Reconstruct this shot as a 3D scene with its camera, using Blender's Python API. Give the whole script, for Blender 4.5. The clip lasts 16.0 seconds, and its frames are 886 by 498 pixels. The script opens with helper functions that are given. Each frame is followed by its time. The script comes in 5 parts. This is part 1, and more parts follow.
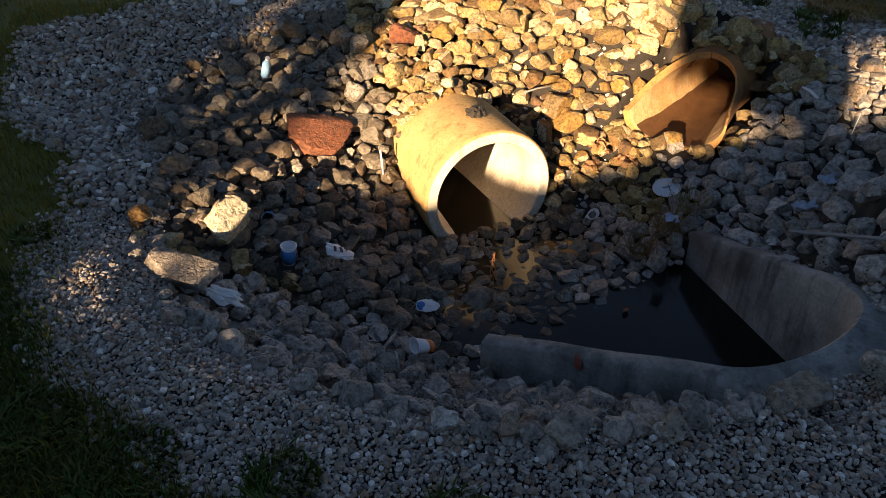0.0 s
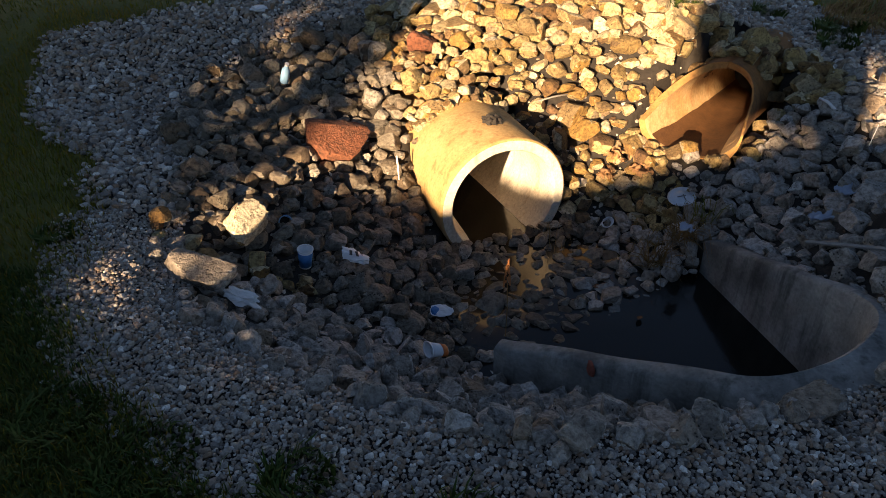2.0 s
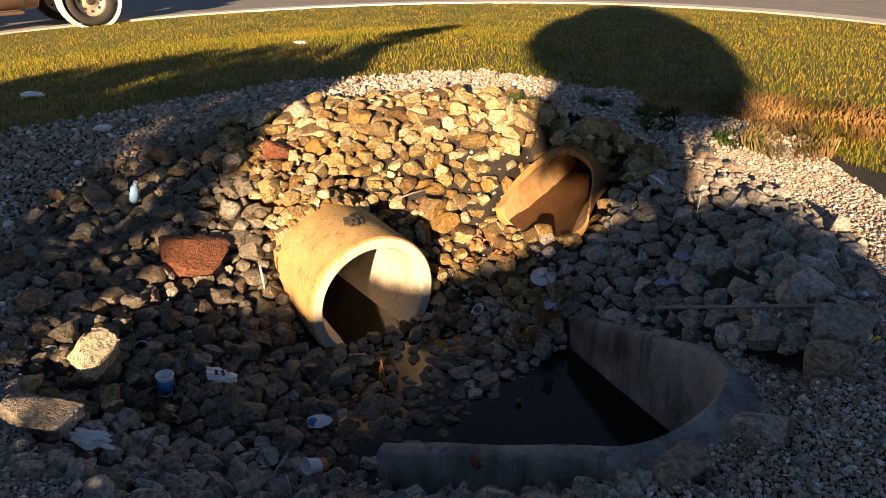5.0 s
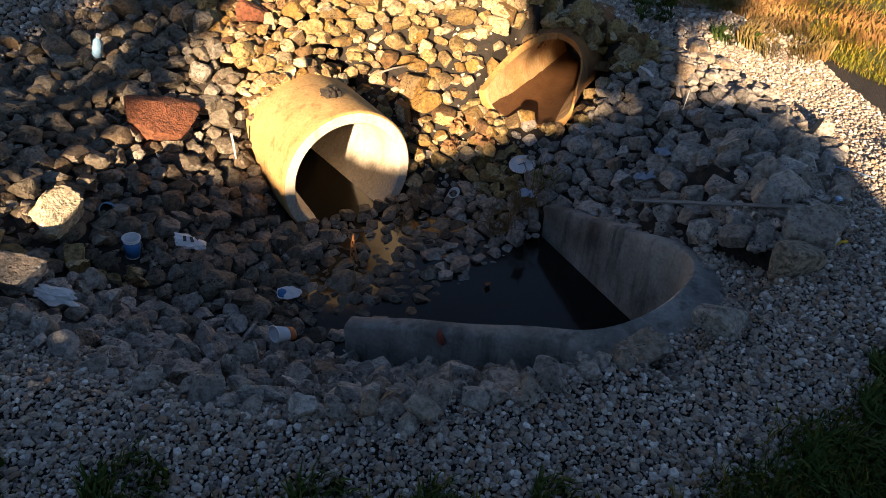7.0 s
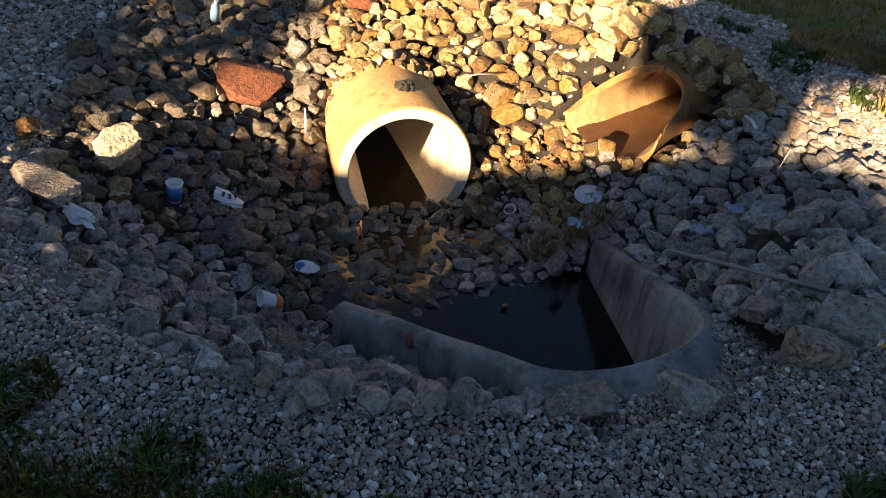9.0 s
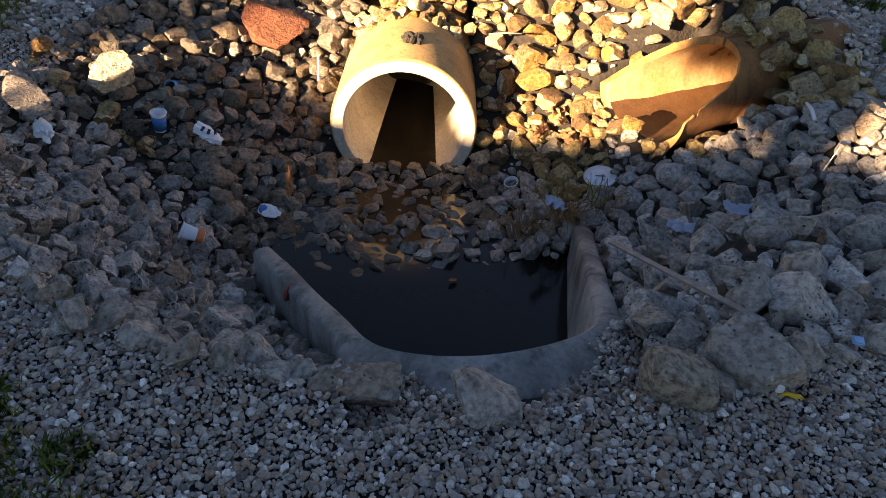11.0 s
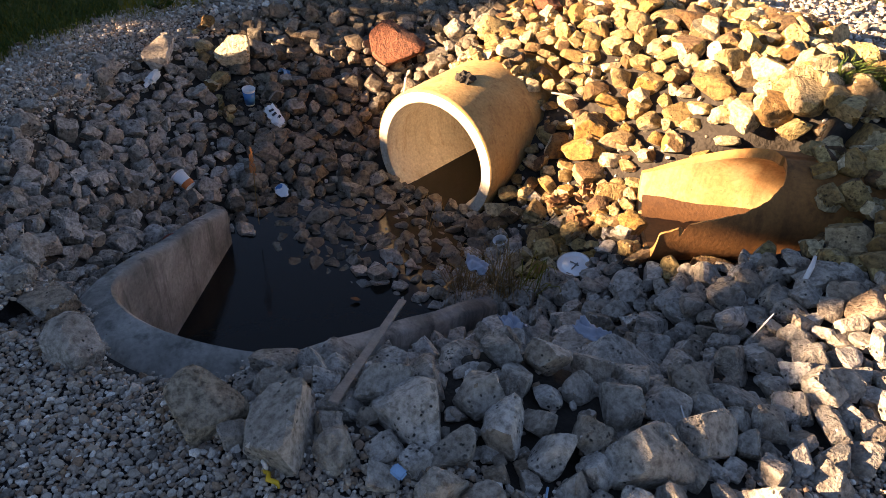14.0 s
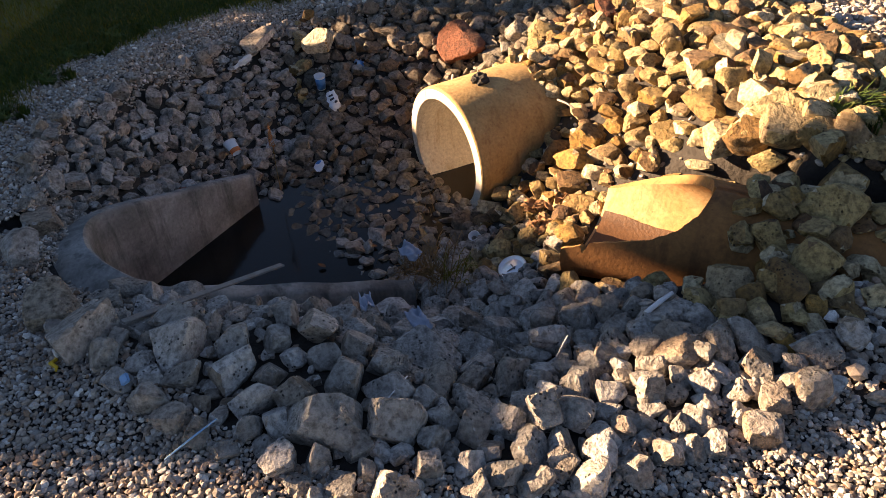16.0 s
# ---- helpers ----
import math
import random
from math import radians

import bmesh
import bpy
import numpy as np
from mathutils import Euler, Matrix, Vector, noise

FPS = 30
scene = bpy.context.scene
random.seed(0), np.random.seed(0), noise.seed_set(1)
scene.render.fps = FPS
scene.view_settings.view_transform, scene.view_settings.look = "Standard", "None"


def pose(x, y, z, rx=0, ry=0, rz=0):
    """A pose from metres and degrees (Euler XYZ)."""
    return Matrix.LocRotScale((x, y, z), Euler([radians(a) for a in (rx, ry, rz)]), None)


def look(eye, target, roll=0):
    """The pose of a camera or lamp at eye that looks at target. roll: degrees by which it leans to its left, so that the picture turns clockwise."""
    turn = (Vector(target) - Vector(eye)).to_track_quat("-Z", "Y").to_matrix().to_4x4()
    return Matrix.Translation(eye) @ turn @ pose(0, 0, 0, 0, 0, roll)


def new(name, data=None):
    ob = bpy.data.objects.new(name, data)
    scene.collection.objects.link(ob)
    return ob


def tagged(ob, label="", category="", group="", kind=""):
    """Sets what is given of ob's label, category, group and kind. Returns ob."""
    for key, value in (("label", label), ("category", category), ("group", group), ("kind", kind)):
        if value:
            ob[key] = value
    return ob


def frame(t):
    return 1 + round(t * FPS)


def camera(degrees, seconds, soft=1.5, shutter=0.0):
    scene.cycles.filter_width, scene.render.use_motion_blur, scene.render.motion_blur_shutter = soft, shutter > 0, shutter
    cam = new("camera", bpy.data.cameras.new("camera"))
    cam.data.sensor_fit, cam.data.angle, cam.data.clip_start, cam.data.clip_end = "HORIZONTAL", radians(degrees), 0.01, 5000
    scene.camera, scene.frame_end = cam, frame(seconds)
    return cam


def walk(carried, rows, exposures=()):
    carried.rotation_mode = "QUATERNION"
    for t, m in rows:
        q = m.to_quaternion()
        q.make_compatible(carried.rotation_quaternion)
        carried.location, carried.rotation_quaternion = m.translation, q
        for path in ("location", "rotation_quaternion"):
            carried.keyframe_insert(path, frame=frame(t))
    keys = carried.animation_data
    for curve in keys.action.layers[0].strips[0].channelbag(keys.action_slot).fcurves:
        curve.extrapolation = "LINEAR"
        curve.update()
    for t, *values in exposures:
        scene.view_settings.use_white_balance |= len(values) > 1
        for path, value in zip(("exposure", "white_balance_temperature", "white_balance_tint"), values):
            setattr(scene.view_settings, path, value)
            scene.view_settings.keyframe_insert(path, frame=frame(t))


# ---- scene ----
cam = camera(67.8, 16.0, soft=0.6)
PATH = [
    (0, (0.43, -0.104, 1.459), (0.172, 1.536, 0.344), -1.8),
    (0.5, (0.432, -0.112, 1.465), (0.177, 1.53, 0.352), -1.6),
    (1, (0.423, -0.123, 1.466), (0.181, 1.532, 0.369), -1.1),
    (1.5, (0.419, -0.128, 1.464), (0.146, 1.516, 0.359), -1.4),
    (2, (0.425, -0.131, 1.466), (0.127, 1.516, 0.37), -1.7),
    (2.5, (0.433, -0.134, 1.473), (0.143, 1.533, 0.408), -1.9),
    (3, (0.443, -0.136, 1.48), (0.192, 1.578, 0.479), -2.1),
    (3.5, (0.455, -0.121, 1.486), (0.262, 1.644, 0.565), -3.4),
    (4, (0.464, -0.114, 1.487), (0.386, 1.703, 0.656), -3.8),
    (4.2, (0.467, -0.118, 1.488), (0.433, 1.709, 0.675), -3.5),
    (6.3, (0.524, -0.095, 1.45), (0.645, 1.605, 0.403), -0.0),
    (6.5, (0.522, -0.095, 1.442), (0.623, 1.586, 0.363), 1.6),
    (7, (0.495, -0.09, 1.422), (0.614, 1.544, 0.275), 2.7),
    (7.5, (0.492, -0.126, 1.456), (0.698, 1.491, 0.297), 5.9),
    (8, (0.631, -0.114, 1.423), (0.546, 1.514, 0.265), 4.8),
    (8.5, (0.851, -0.1, 1.42), (0.604, 1.545, 0.308), 6.7),
    (9, (1.061, 0.008, 1.364), (0.746, 1.629, 0.236), 6.7),
    (9.2, (1.144, 0.063, 1.363), (0.806, 1.678, 0.233), 8.7),
    (11.3, (2.074, 0.625, 1.271), (1.255, 1.972, 0.04), 5.1),
    (11.5, (2.177, 0.698, 1.285), (1.326, 2.022, 0.05), 6.3),
    (12, (2.39, 0.873, 1.281), (1.434, 2.094, 0.018), 5.9),
    (12.5, (2.578, 1.084, 1.281), (1.529, 2.176, -0.026), 4.5),
    (13, (2.82, 1.3, 1.328), (1.666, 2.218, -0.024), 6.2),
    (13.5, (2.945, 1.564, 1.311), (1.669, 2.409, 0.023), 9.0),
    (14, (3.086, 1.833, 1.345), (1.627, 2.537, 0.173), 4.3),
    (14.5, (3.267, 2.103, 1.391), (1.738, 2.582, 0.195), 0.2),
    (15, (3.337, 2.422, 1.39), (1.737, 2.726, 0.229), 1.0),
    (15.5, (3.504, 2.731, 1.428), (1.854, 2.9, 0.309), -1.4),
    (16, (3.558, 3.039, 1.498), (1.963, 3.068, 0.291), -1.4),
]
LIGHTER = [(0.0, 2.0, 6500, 22), (2.5, 1.95, 6500, 22), (4.0, 1.6, 6600, 22), (6.5, 2.0, 6300, 22), (9.0, 2.3, 6300, 22), (11.5, 2.9, 6800, 27), (13.5, 2.9, 6800, 28), (16.0, 2.55, 6600, 27)]
walk(cam, [(t, look(eye, target, roll)) for t, eye, target, roll in PATH], LIGHTER)


# ---- light ----
SUN_EL = 12.5
SUN_H = Vector((0.25, 0.968, 0.0)).normalized()      # the way the sunlight travels over the ground
SUN_N = Vector((SUN_H.y, -SUN_H.x, 0.0))            # across it, to the right
sun_way = SUN_H * math.cos(radians(SUN_EL)) - Vector((0, 0, math.sin(radians(SUN_EL))))
world = bpy.data.worlds.new("world")
scene.world = world
world.use_nodes = True
wn = world.node_tree
sky = wn.nodes.new("ShaderNodeTexSky")
sky.sky_type, sky.sun_disc = "NISHITA", False
sky.air_density, sky.dust_density, sky.ozone_density = 1.0, 0.0, 1.8
sky.sun_elevation, sky.sun_rotation = radians(SUN_EL), radians(194.5)
wn.links.new(sky.outputs["Color"], wn.nodes["Background"].inputs["Color"])
wn.nodes["Background"].inputs["Strength"].default_value = 0.0262
sun = new("sun", bpy.data.lights.new("sun", "SUN"))
sun.data.energy, sun.data.angle, sun.data.color = 5.1, radians(0.6), (1.0, 0.735, 0.41)
sun.matrix_world = look((0, 0, 8), Vector((0, 0, 8)) + sun_way)


# ---- materials ----
def mat(name, rough=0.85, metal=0.0):
    m = bpy.data.materials.new(name)
    m.use_nodes = True
    nt = m.node_tree
    b = nt.nodes["Principled BSDF"]
    b.inputs["Roughness"].default_value, b.inputs["Metallic"].default_value = rough, metal
    return m, nt, b


def node(nt, kind, **vals):
    n = nt.nodes.new(kind)
    for k, v in vals.items():
        n.inputs[k].default_value = v
    return n


def ramp(nt, fac, stops):
    r = nt.nodes.new("ShaderNodeValToRGB")
    e = r.color_ramp.elements
    while len(e) < len(stops):
        e.new(0.5)
    for el, (p, c) in zip(e, stops):
        el.position, el.color = p, (*c, 1)
    nt.links.new(fac, r.inputs["Fac"])
    return r.outputs["Color"]


def mix(nt, a, b, fac, mode="MIX"):
    m = nt.nodes.new("ShaderNodeMix")
    m.data_type, m.blend_type = "RGBA", mode
    for sock, v in ((m.inputs[0], fac), (m.inputs[6], a), (m.inputs[7], b)):
        if isinstance(v, (int, float)):
            sock.default_value = v
        elif isinstance(v, tuple):
            sock.default_value = (*v, 1)
        else:
            nt.links.new(v, sock)
    return m.outputs[2]


def noise_tex(nt, scale, detail=4.0, rough=0.6, coord=None):
    n = node(nt, "ShaderNodeTexNoise", Scale=scale, Detail=detail, Roughness=rough)
    nt.links.new(coord or nt.nodes.new("ShaderNodeNewGeometry").outputs["Position"], n.inputs["Vector"])
    return n.outputs["Fac"]


def bump(nt, b, height, strength, dist):
    n = node(nt, "ShaderNodeBump", Strength=strength, Distance=dist)
    nt.links.new(height, n.inputs["Height"])
    nt.links.new(n.outputs["Normal"], b.inputs["Normal"])


def piece_random(nt):
    """A number of its own for each object and for each island of a joined mesh."""
    a, g = nt.nodes.new("ShaderNodeObjectInfo"), nt.nodes.new("ShaderNodeNewGeometry")
    s = nt.nodes.new("ShaderNodeMath")
    s.operation = "ADD"
    nt.links.new(a.outputs["Random"], s.inputs[0])
    nt.links.new(g.outputs["Random Per Island"], s.inputs[1])
    f = nt.nodes.new("ShaderNodeMath")
    f.operation = "FRACT"
    nt.links.new(s.outputs[0], f.inputs[0])
    return f.outputs[0]


def stone_material(name, stops, stain, pits, pos_scale, grain=0.30, relief=0.03):
    m, nt, b = mat(name, 0.9)
    col = ramp(nt, piece_random(nt), stops)
    fine = noise_tex(nt, 48 * pos_scale, 5, 0.65)
    blotch = noise_tex(nt, 9 * pos_scale, 3)
    col = mix(nt, col, stain, ramp(nt, blotch, [(0.52, (0, 0, 0)), (0.75, (0.6, 0.6, 0.6))]))
    col = mix(nt, col, ramp(nt, fine, [(0.34, (grain, grain * 0.95, grain * 0.9)), (0.60, (1.2, 1.2, 1.2))]), 1.0, "MULTIPLY")
    v = node(nt, "ShaderNodeTexVoronoi", Scale=64.0 * pos_scale)
    warp = nt.nodes.new("ShaderNodeVectorMath")
    warp.operation = "MULTIPLY_ADD"
    wob = node(nt, "ShaderNodeTexNoise", Scale=30.0 * pos_scale, Detail=2.0)
    nt.links.new(nt.nodes.new("ShaderNodeNewGeometry").outputs["Position"], wob.inputs["Vector"])
    nt.links.new(wob.outputs["Color"], warp.inputs[0])
    warp.inputs[1].default_value = (0.018 / pos_scale,) * 3
    nt.links.new(nt.nodes.new("ShaderNodeNewGeometry").outputs["Position"], warp.inputs[2])
    nt.links.new(warp.outputs["Vector"], v.inputs["Vector"])
    holes = ramp(nt, v.outputs["Distance"], [(0.16, (0.04, 0.04, 0.04)), (0.32, (1, 1, 1))])
    patch = ramp(nt, noise_tex(nt, 16 * pos_scale, 2), [(0.52, (0, 0, 0)), (0.62, (1, 1, 1))])
    holes = mix(nt, (1.0, 1.0, 1.0), holes, patch)
    col = mix(nt, col, holes, pits, "MULTIPLY")
    nt.links.new(col, b.inputs["Base Color"])
    h = mix(nt, mix(nt, fine, noise_tex(nt, 120 * pos_scale, 3), 0.35), holes, 0.6, "MULTIPLY")
    bump(nt, b, h, 1.0, relief / pos_scale)
    return m


LIME = [(0.0, (0.24, 0.225, 0.20)), (0.2, (0.41, 0.385, 0.345)), (0.4, (0.29, 0.25, 0.20)), (0.6, (0.58, 0.555, 0.515)), (0.8, (0.27, 0.205, 0.14)), (0.9, (0.46, 0.44, 0.405)), (1.0, (0.35, 0.32, 0.275))]
TAN = [(0.0, (0.28, 0.185, 0.065)), (0.18, (0.43, 0.335, 0.15)), (0.32, (0.15, 0.075, 0.030)), (0.46, (0.56, 0.48, 0.30)), (0.58, (0.32, 0.19, 0.045)), (0.70, (0.11, 0.06, 0.03)), (0.84, (0.46, 0.36, 0.155)), (0.93, (0.60, 0.54, 0.40)), (1.0, (0.29, 0.21, 0.09))]
PEB = [(0.0, (0.09, 0.082, 0.075)), (0.14, (0.40, 0.37, 0.33)), (0.28, (0.27, 0.19, 0.125)), (0.42, (0.52, 0.495, 0.45)), (0.52, (0.15, 0.135, 0.12)), (0.66, (0.46, 0.405, 0.33)), (0.78, (0.25, 0.155, 0.095)), (0.9, (0.44, 0.42, 0.385)), (1.0, (0.76, 0.74, 0.69))]
M_ROCK = stone_material("limestone", LIME, (0.17, 0.15, 0.125), 0.95, 1.0, 0.48, 0.028)
# mud stain and the left bank's shade, both put into these colours
MUD_SHADE = [(0.0, (0.14, 0.12, 0.085)), (0.25, (0.27, 0.24, 0.19)), (0.45, (0.09, 0.07, 0.048)), (0.65, (0.36, 0.335, 0.285)), (0.8, (0.16, 0.115, 0.07)), (1.0, (0.22, 0.20, 0.16))]
M_MUDSHADEROCK = stone_material("mud_and_shade_limestone", MUD_SHADE, (0.07, 0.055, 0.03), 0.95, 1.0, 0.45, 0.028)
M_BANK = stone_material("ochre_limestone", TAN, (0.20, 0.12, 0.035), 0.9, 1.0, 0.42, 0.028)
M_GRAVEL = stone_material("gravel_stone", PEB, (0.30, 0.25, 0.20), 0.1, 3.0, 0.8, 0.003)
M_RUSTROCK = stone_material("rust_red_stone", [(0, (0.17, 0.058, 0.03)), (1, (0.23, 0.085, 0.04))], (0.07, 0.035, 0.02), 0.6, 1.0, 0.4)


def simple(name, stops, scale, rough=0.85, relief=0.3, dist=0.01, metal=0.0, fine=6.0):
    m, nt, b = mat(name, rough, metal)
    a = noise_tex(nt, scale, 5)
    f = noise_tex(nt, scale * fine, 4)
    col = ramp(nt, mix(nt, a, f, 0.4), stops)
    nt.links.new(col, b.inputs["Base Color"])
    if relief:
        bump(nt, b, f, relief, dist)
    return m


# soil and bed are near black: shade between the stones is in their colour
M_SOIL = simple("gap_shade_soil", [(0.3, (0.012, 0.010, 0.008)), (0.7, (0.04, 0.032, 0.024))], 7, relief=0.7, dist=0.02)
M_GRAVELBED = simple("gap_shade_gravel_bed", [(0.35, (0.012, 0.010, 0.009)), (0.65, (0.035, 0.030, 0.026))], 22, relief=0.9, dist=0.02)
M_LAWN = simple("lawn_soil", [(0.3, (0.06, 0.07, 0.009)), (0.7, (0.15, 0.135, 0.018))], 3, relief=0.6, dist=0.03, fine=14.0)
M_ASPHALT = simple("pale_asphalt", [(0.3, (0.17, 0.16, 0.155)), (0.7, (0.26, 0.25, 0.24))], 1.5, relief=0.3, dist=0.005, fine=60.0)
M_KERB = simple("kerb_concrete", [(0.3, (0.42, 0.40, 0.37)), (0.7, (0.55, 0.53, 0.49))], 3, relief=0.3, dist=0.004)


def concrete(name, dark, light, streak):
    m, nt, b = mat(name, 0.88)
    big = noise_tex(nt, 4.0, 5)
    small = noise_tex(nt, 60.0, 4)
    col = ramp(nt, big, [(0.3, dark), (0.68, light)])
    mp = node(nt, "ShaderNodeMapping", Scale=(9.0, 9.0, 1.2))
    nt.links.new(nt.nodes.new("ShaderNodeNewGeometry").outputs["Position"], mp.inputs["Vector"])
    runs = noise_tex(nt, 1.6, 4, 0.65, mp.outputs["Vector"])
    col = mix(nt, col, streak, ramp(nt, runs, [(0.52, (0, 0, 0)), (0.7, (0.7, 0.7, 0.7))]))
    col = mix(nt, col, ramp(nt, small, [(0.3, (0.75, 0.75, 0.75)), (0.7, (1.12, 1.12, 1.12))]), 1.0, "MULTIPLY")
    v = node(nt, "ShaderNodeTexVoronoi", Scale=26.0)
    nt.links.new(nt.nodes.new("ShaderNodeNewGeometry").outputs["Position"], v.inputs["Vector"])
    pock = ramp(nt, v.outputs["Distance"], [(0.05, (0.35, 0.32, 0.3)), (0.12, (1, 1, 1))])
    col = mix(nt, col, pock, 0.5, "MULTIPLY")
    nt.links.new(col, b.inputs["Base Color"])
    bump(nt, b, mix(nt, small, pock, 0.5, "MULTIPLY"), 0.35, 0.006)
    return m


M_PIPE = concrete("tan_concrete", (0.40, 0.24, 0.085), (0.50, 0.34, 0.145), (0.26, 0.13, 0.045))
# paler than the skin: full sun on rim and bore is put into the colour
M_BORE = concrete("sunlit_pale_concrete", (0.54, 0.48, 0.38), (0.68, 0.62, 0.51), (0.42, 0.32, 0.21))
M_PIT = concrete("grey_concrete", (0.11, 0.108, 0.098), (0.38, 0.37, 0.34), (0.035, 0.038, 0.032))
# orange stain; the outside's shade is also put into this darker colour
M_FLARE = concrete("stained_shaded_concrete", (0.20, 0.085, 0.024), (0.32, 0.145, 0.042), (0.10, 0.04, 0.012))
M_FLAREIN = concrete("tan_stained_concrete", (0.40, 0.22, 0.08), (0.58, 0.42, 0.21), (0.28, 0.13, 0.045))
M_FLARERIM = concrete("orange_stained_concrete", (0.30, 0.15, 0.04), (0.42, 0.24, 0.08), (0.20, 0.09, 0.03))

M_WATER, nt, b = mat("dark_water", 0.12)
b.inputs["Base Color"].default_value = (0.012, 0.011, 0.009, 1)
b.inputs["IOR"].default_value = 1.33
bump(nt, b, noise_tex(nt, 9.0, 3), 0.12, 0.012)


def blade_material(name, stops):
    m, nt, b = mat(name, 0.7)
    rnd = nt.nodes.new("ShaderNodeNewGeometry").outputs["Random Per Island"]
    col = ramp(nt, rnd, stops)
    col = mix(nt, col, ramp(nt, noise_tex(nt, 0.9, 3), [(0.35, (0.65, 0.8, 0.6)), (0.65, (1.25, 1.05, 0.9))]), 1.0, "MULTIPLY")
    nt.links.new(col, b.inputs["Base Color"])
    b.inputs["Specular IOR Level"].default_value = 0.2
    return m


M_GRASS = blade_material("grass_blades", [(0.0, (0.09, 0.11, 0.010)), (0.4, (0.165, 0.155, 0.012)), (0.8, (0.23, 0.18, 0.015)), (1.0, (0.26, 0.15, 0.04))])
M_WEED = blade_material("weed_leaves", [(0.0, (0.03, 0.06, 0.012)), (0.6, (0.055, 0.09, 0.018)), (1.0, (0.10, 0.11, 0.03))])
M_DRY = blade_material("dry_stalks", [(0.0, (0.18, 0.11, 0.05)), (0.6, (0.30, 0.20, 0.09)), (1.0, (0.12, 0.07, 0.035))])
M_LEAF = blade_material("tree_leaves", [(0.0, (0.04, 0.07, 0.02)), (1.0, (0.09, 0.11, 0.03))])
M_BARK = simple("bark", [(0.3, (0.06, 0.045, 0.03)), (0.7, (0.16, 0.12, 0.085))], 14, relief=0.8, dist=0.02)
M_RUST = simple("rusty_steel", [(0.3, (0.12, 0.11, 0.10)), (0.7, (0.25, 0.235, 0.215))], 30, 0.65, relief=0.3, dist=0.003)


def flat(name, col, rough=0.5, metal=0.0, vary=0.12):
    lo, hi = tuple(c * (1 - vary) for c in col), tuple(min(1, c * (1 + vary)) for c in col)
    return simple(name, [(0.3, lo), (0.7, hi)], 40, rough, 0.12, 0.002, metal)


M_WHITE = flat("white_plastic", (0.72, 0.73, 0.74), 0.4)
M_FOAM = flat("white_foam", (0.74, 0.74, 0.72), 0.8)
M_BLUE = flat("blue_print", (0.03, 0.17, 0.42), 0.4)
M_PALEBLUE = flat("pale_blue_plastic", (0.22, 0.40, 0.62), 0.25)
M_ORANGE = flat("orange_print", (0.62, 0.16, 0.03), 0.5)
M_FOIL = flat("foil_lid", (0.72, 0.73, 0.74), 0.3, 0.6)
M_BLACK = flat("black_print", (0.03, 0.03, 0.035), 0.5)
M_YELLOW = flat("yellow_plastic", (0.75, 0.47, 0.02), 0.4)
M_RED = flat("rust_red_mark", (0.24, 0.06, 0.035), 0.8)
M_TYRE = flat("tyre_rubber", (0.03, 0.028, 0.026), 0.85)
M_RIM = flat("steel_wheel", (0.55, 0.50, 0.40), 0.45, 0.5)
M_TRUCK = flat("white_truck_paint", (0.72, 0.70, 0.66), 0.35)
M_FRAME = flat("dark_chassis", (0.045, 0.035, 0.03), 0.7)
M_TANK = flat("tarnished_tank", (0.22, 0.14, 0.10), 0.45, 0.6)
M_GLASS = flat("dark_window", (0.02, 0.022, 0.025), 0.08)


# ---- helpers for things ----
def mesh_of(name, verts, faces, material=None, smooth=False):
    me = bpy.data.meshes.new(name)
    me.from_pydata([tuple(v) for v in verts], [], [tuple(f) for f in faces])
    if material:
        me.materials.append(material)
    if smooth:
        me.polygons.foreach_set("use_smooth", [True] * len(me.polygons))
    me.update()
    return me


def big_mesh(name, verts, faces, material, smooth=False):
    """verts (n, 3), faces (m, k) as arrays."""
    me = bpy.data.meshes.new(name)
    k = faces.shape[1]
    me.vertices.add(len(verts))
    me.vertices.foreach_set("co", np.ascontiguousarray(verts, dtype=np.float32).ravel())
    me.loops.add(faces.size)
    me.loops.foreach_set("vertex_index", np.ascontiguousarray(faces, dtype=np.int32).ravel())
    me.polygons.add(len(faces))
    me.polygons.foreach_set("loop_start", np.arange(0, faces.size, k, dtype=np.int32))
    me.polygons.foreach_set("use_smooth", np.full(len(faces), smooth))
    me.materials.append(material)
    me.update(calc_edges=True)
    return me


def part(name, bm, material, parent=None, label="", smooth=False):
    me = bpy.data.meshes.new(name)
    bm.normal_update()
    bm.to_mesh(me)
    bm.free()
    me.materials.append(material)
    if smooth:
        me.polygons.foreach_set("use_smooth", [True] * len(me.polygons))
    ob = new(name, me)
    ob.parent = parent
    if label:
        tagged(ob, label)
    return ob


def thing(name, place, label, category, group="", kind="", turn=(0, 0, 0)):
    ob = new(name)
    ob.matrix_world = pose(*place, *turn)
    return tagged(ob, label, category, group, kind)


def box(sx, sy, sz, at=(0, 0, 0), bevel=0.0, seg=2, m=None):
    bm = bmesh.new()
    bmesh.ops.create_cube(bm, size=1, matrix=(m or Matrix()) @ Matrix.Translation(at) @ Matrix.Diagonal((sx, sy, sz, 1)))
    if bevel:
        bmesh.ops.bevel(bm, geom=bm.edges[:], offset=bevel, segments=seg, affect="EDGES")
    return bm


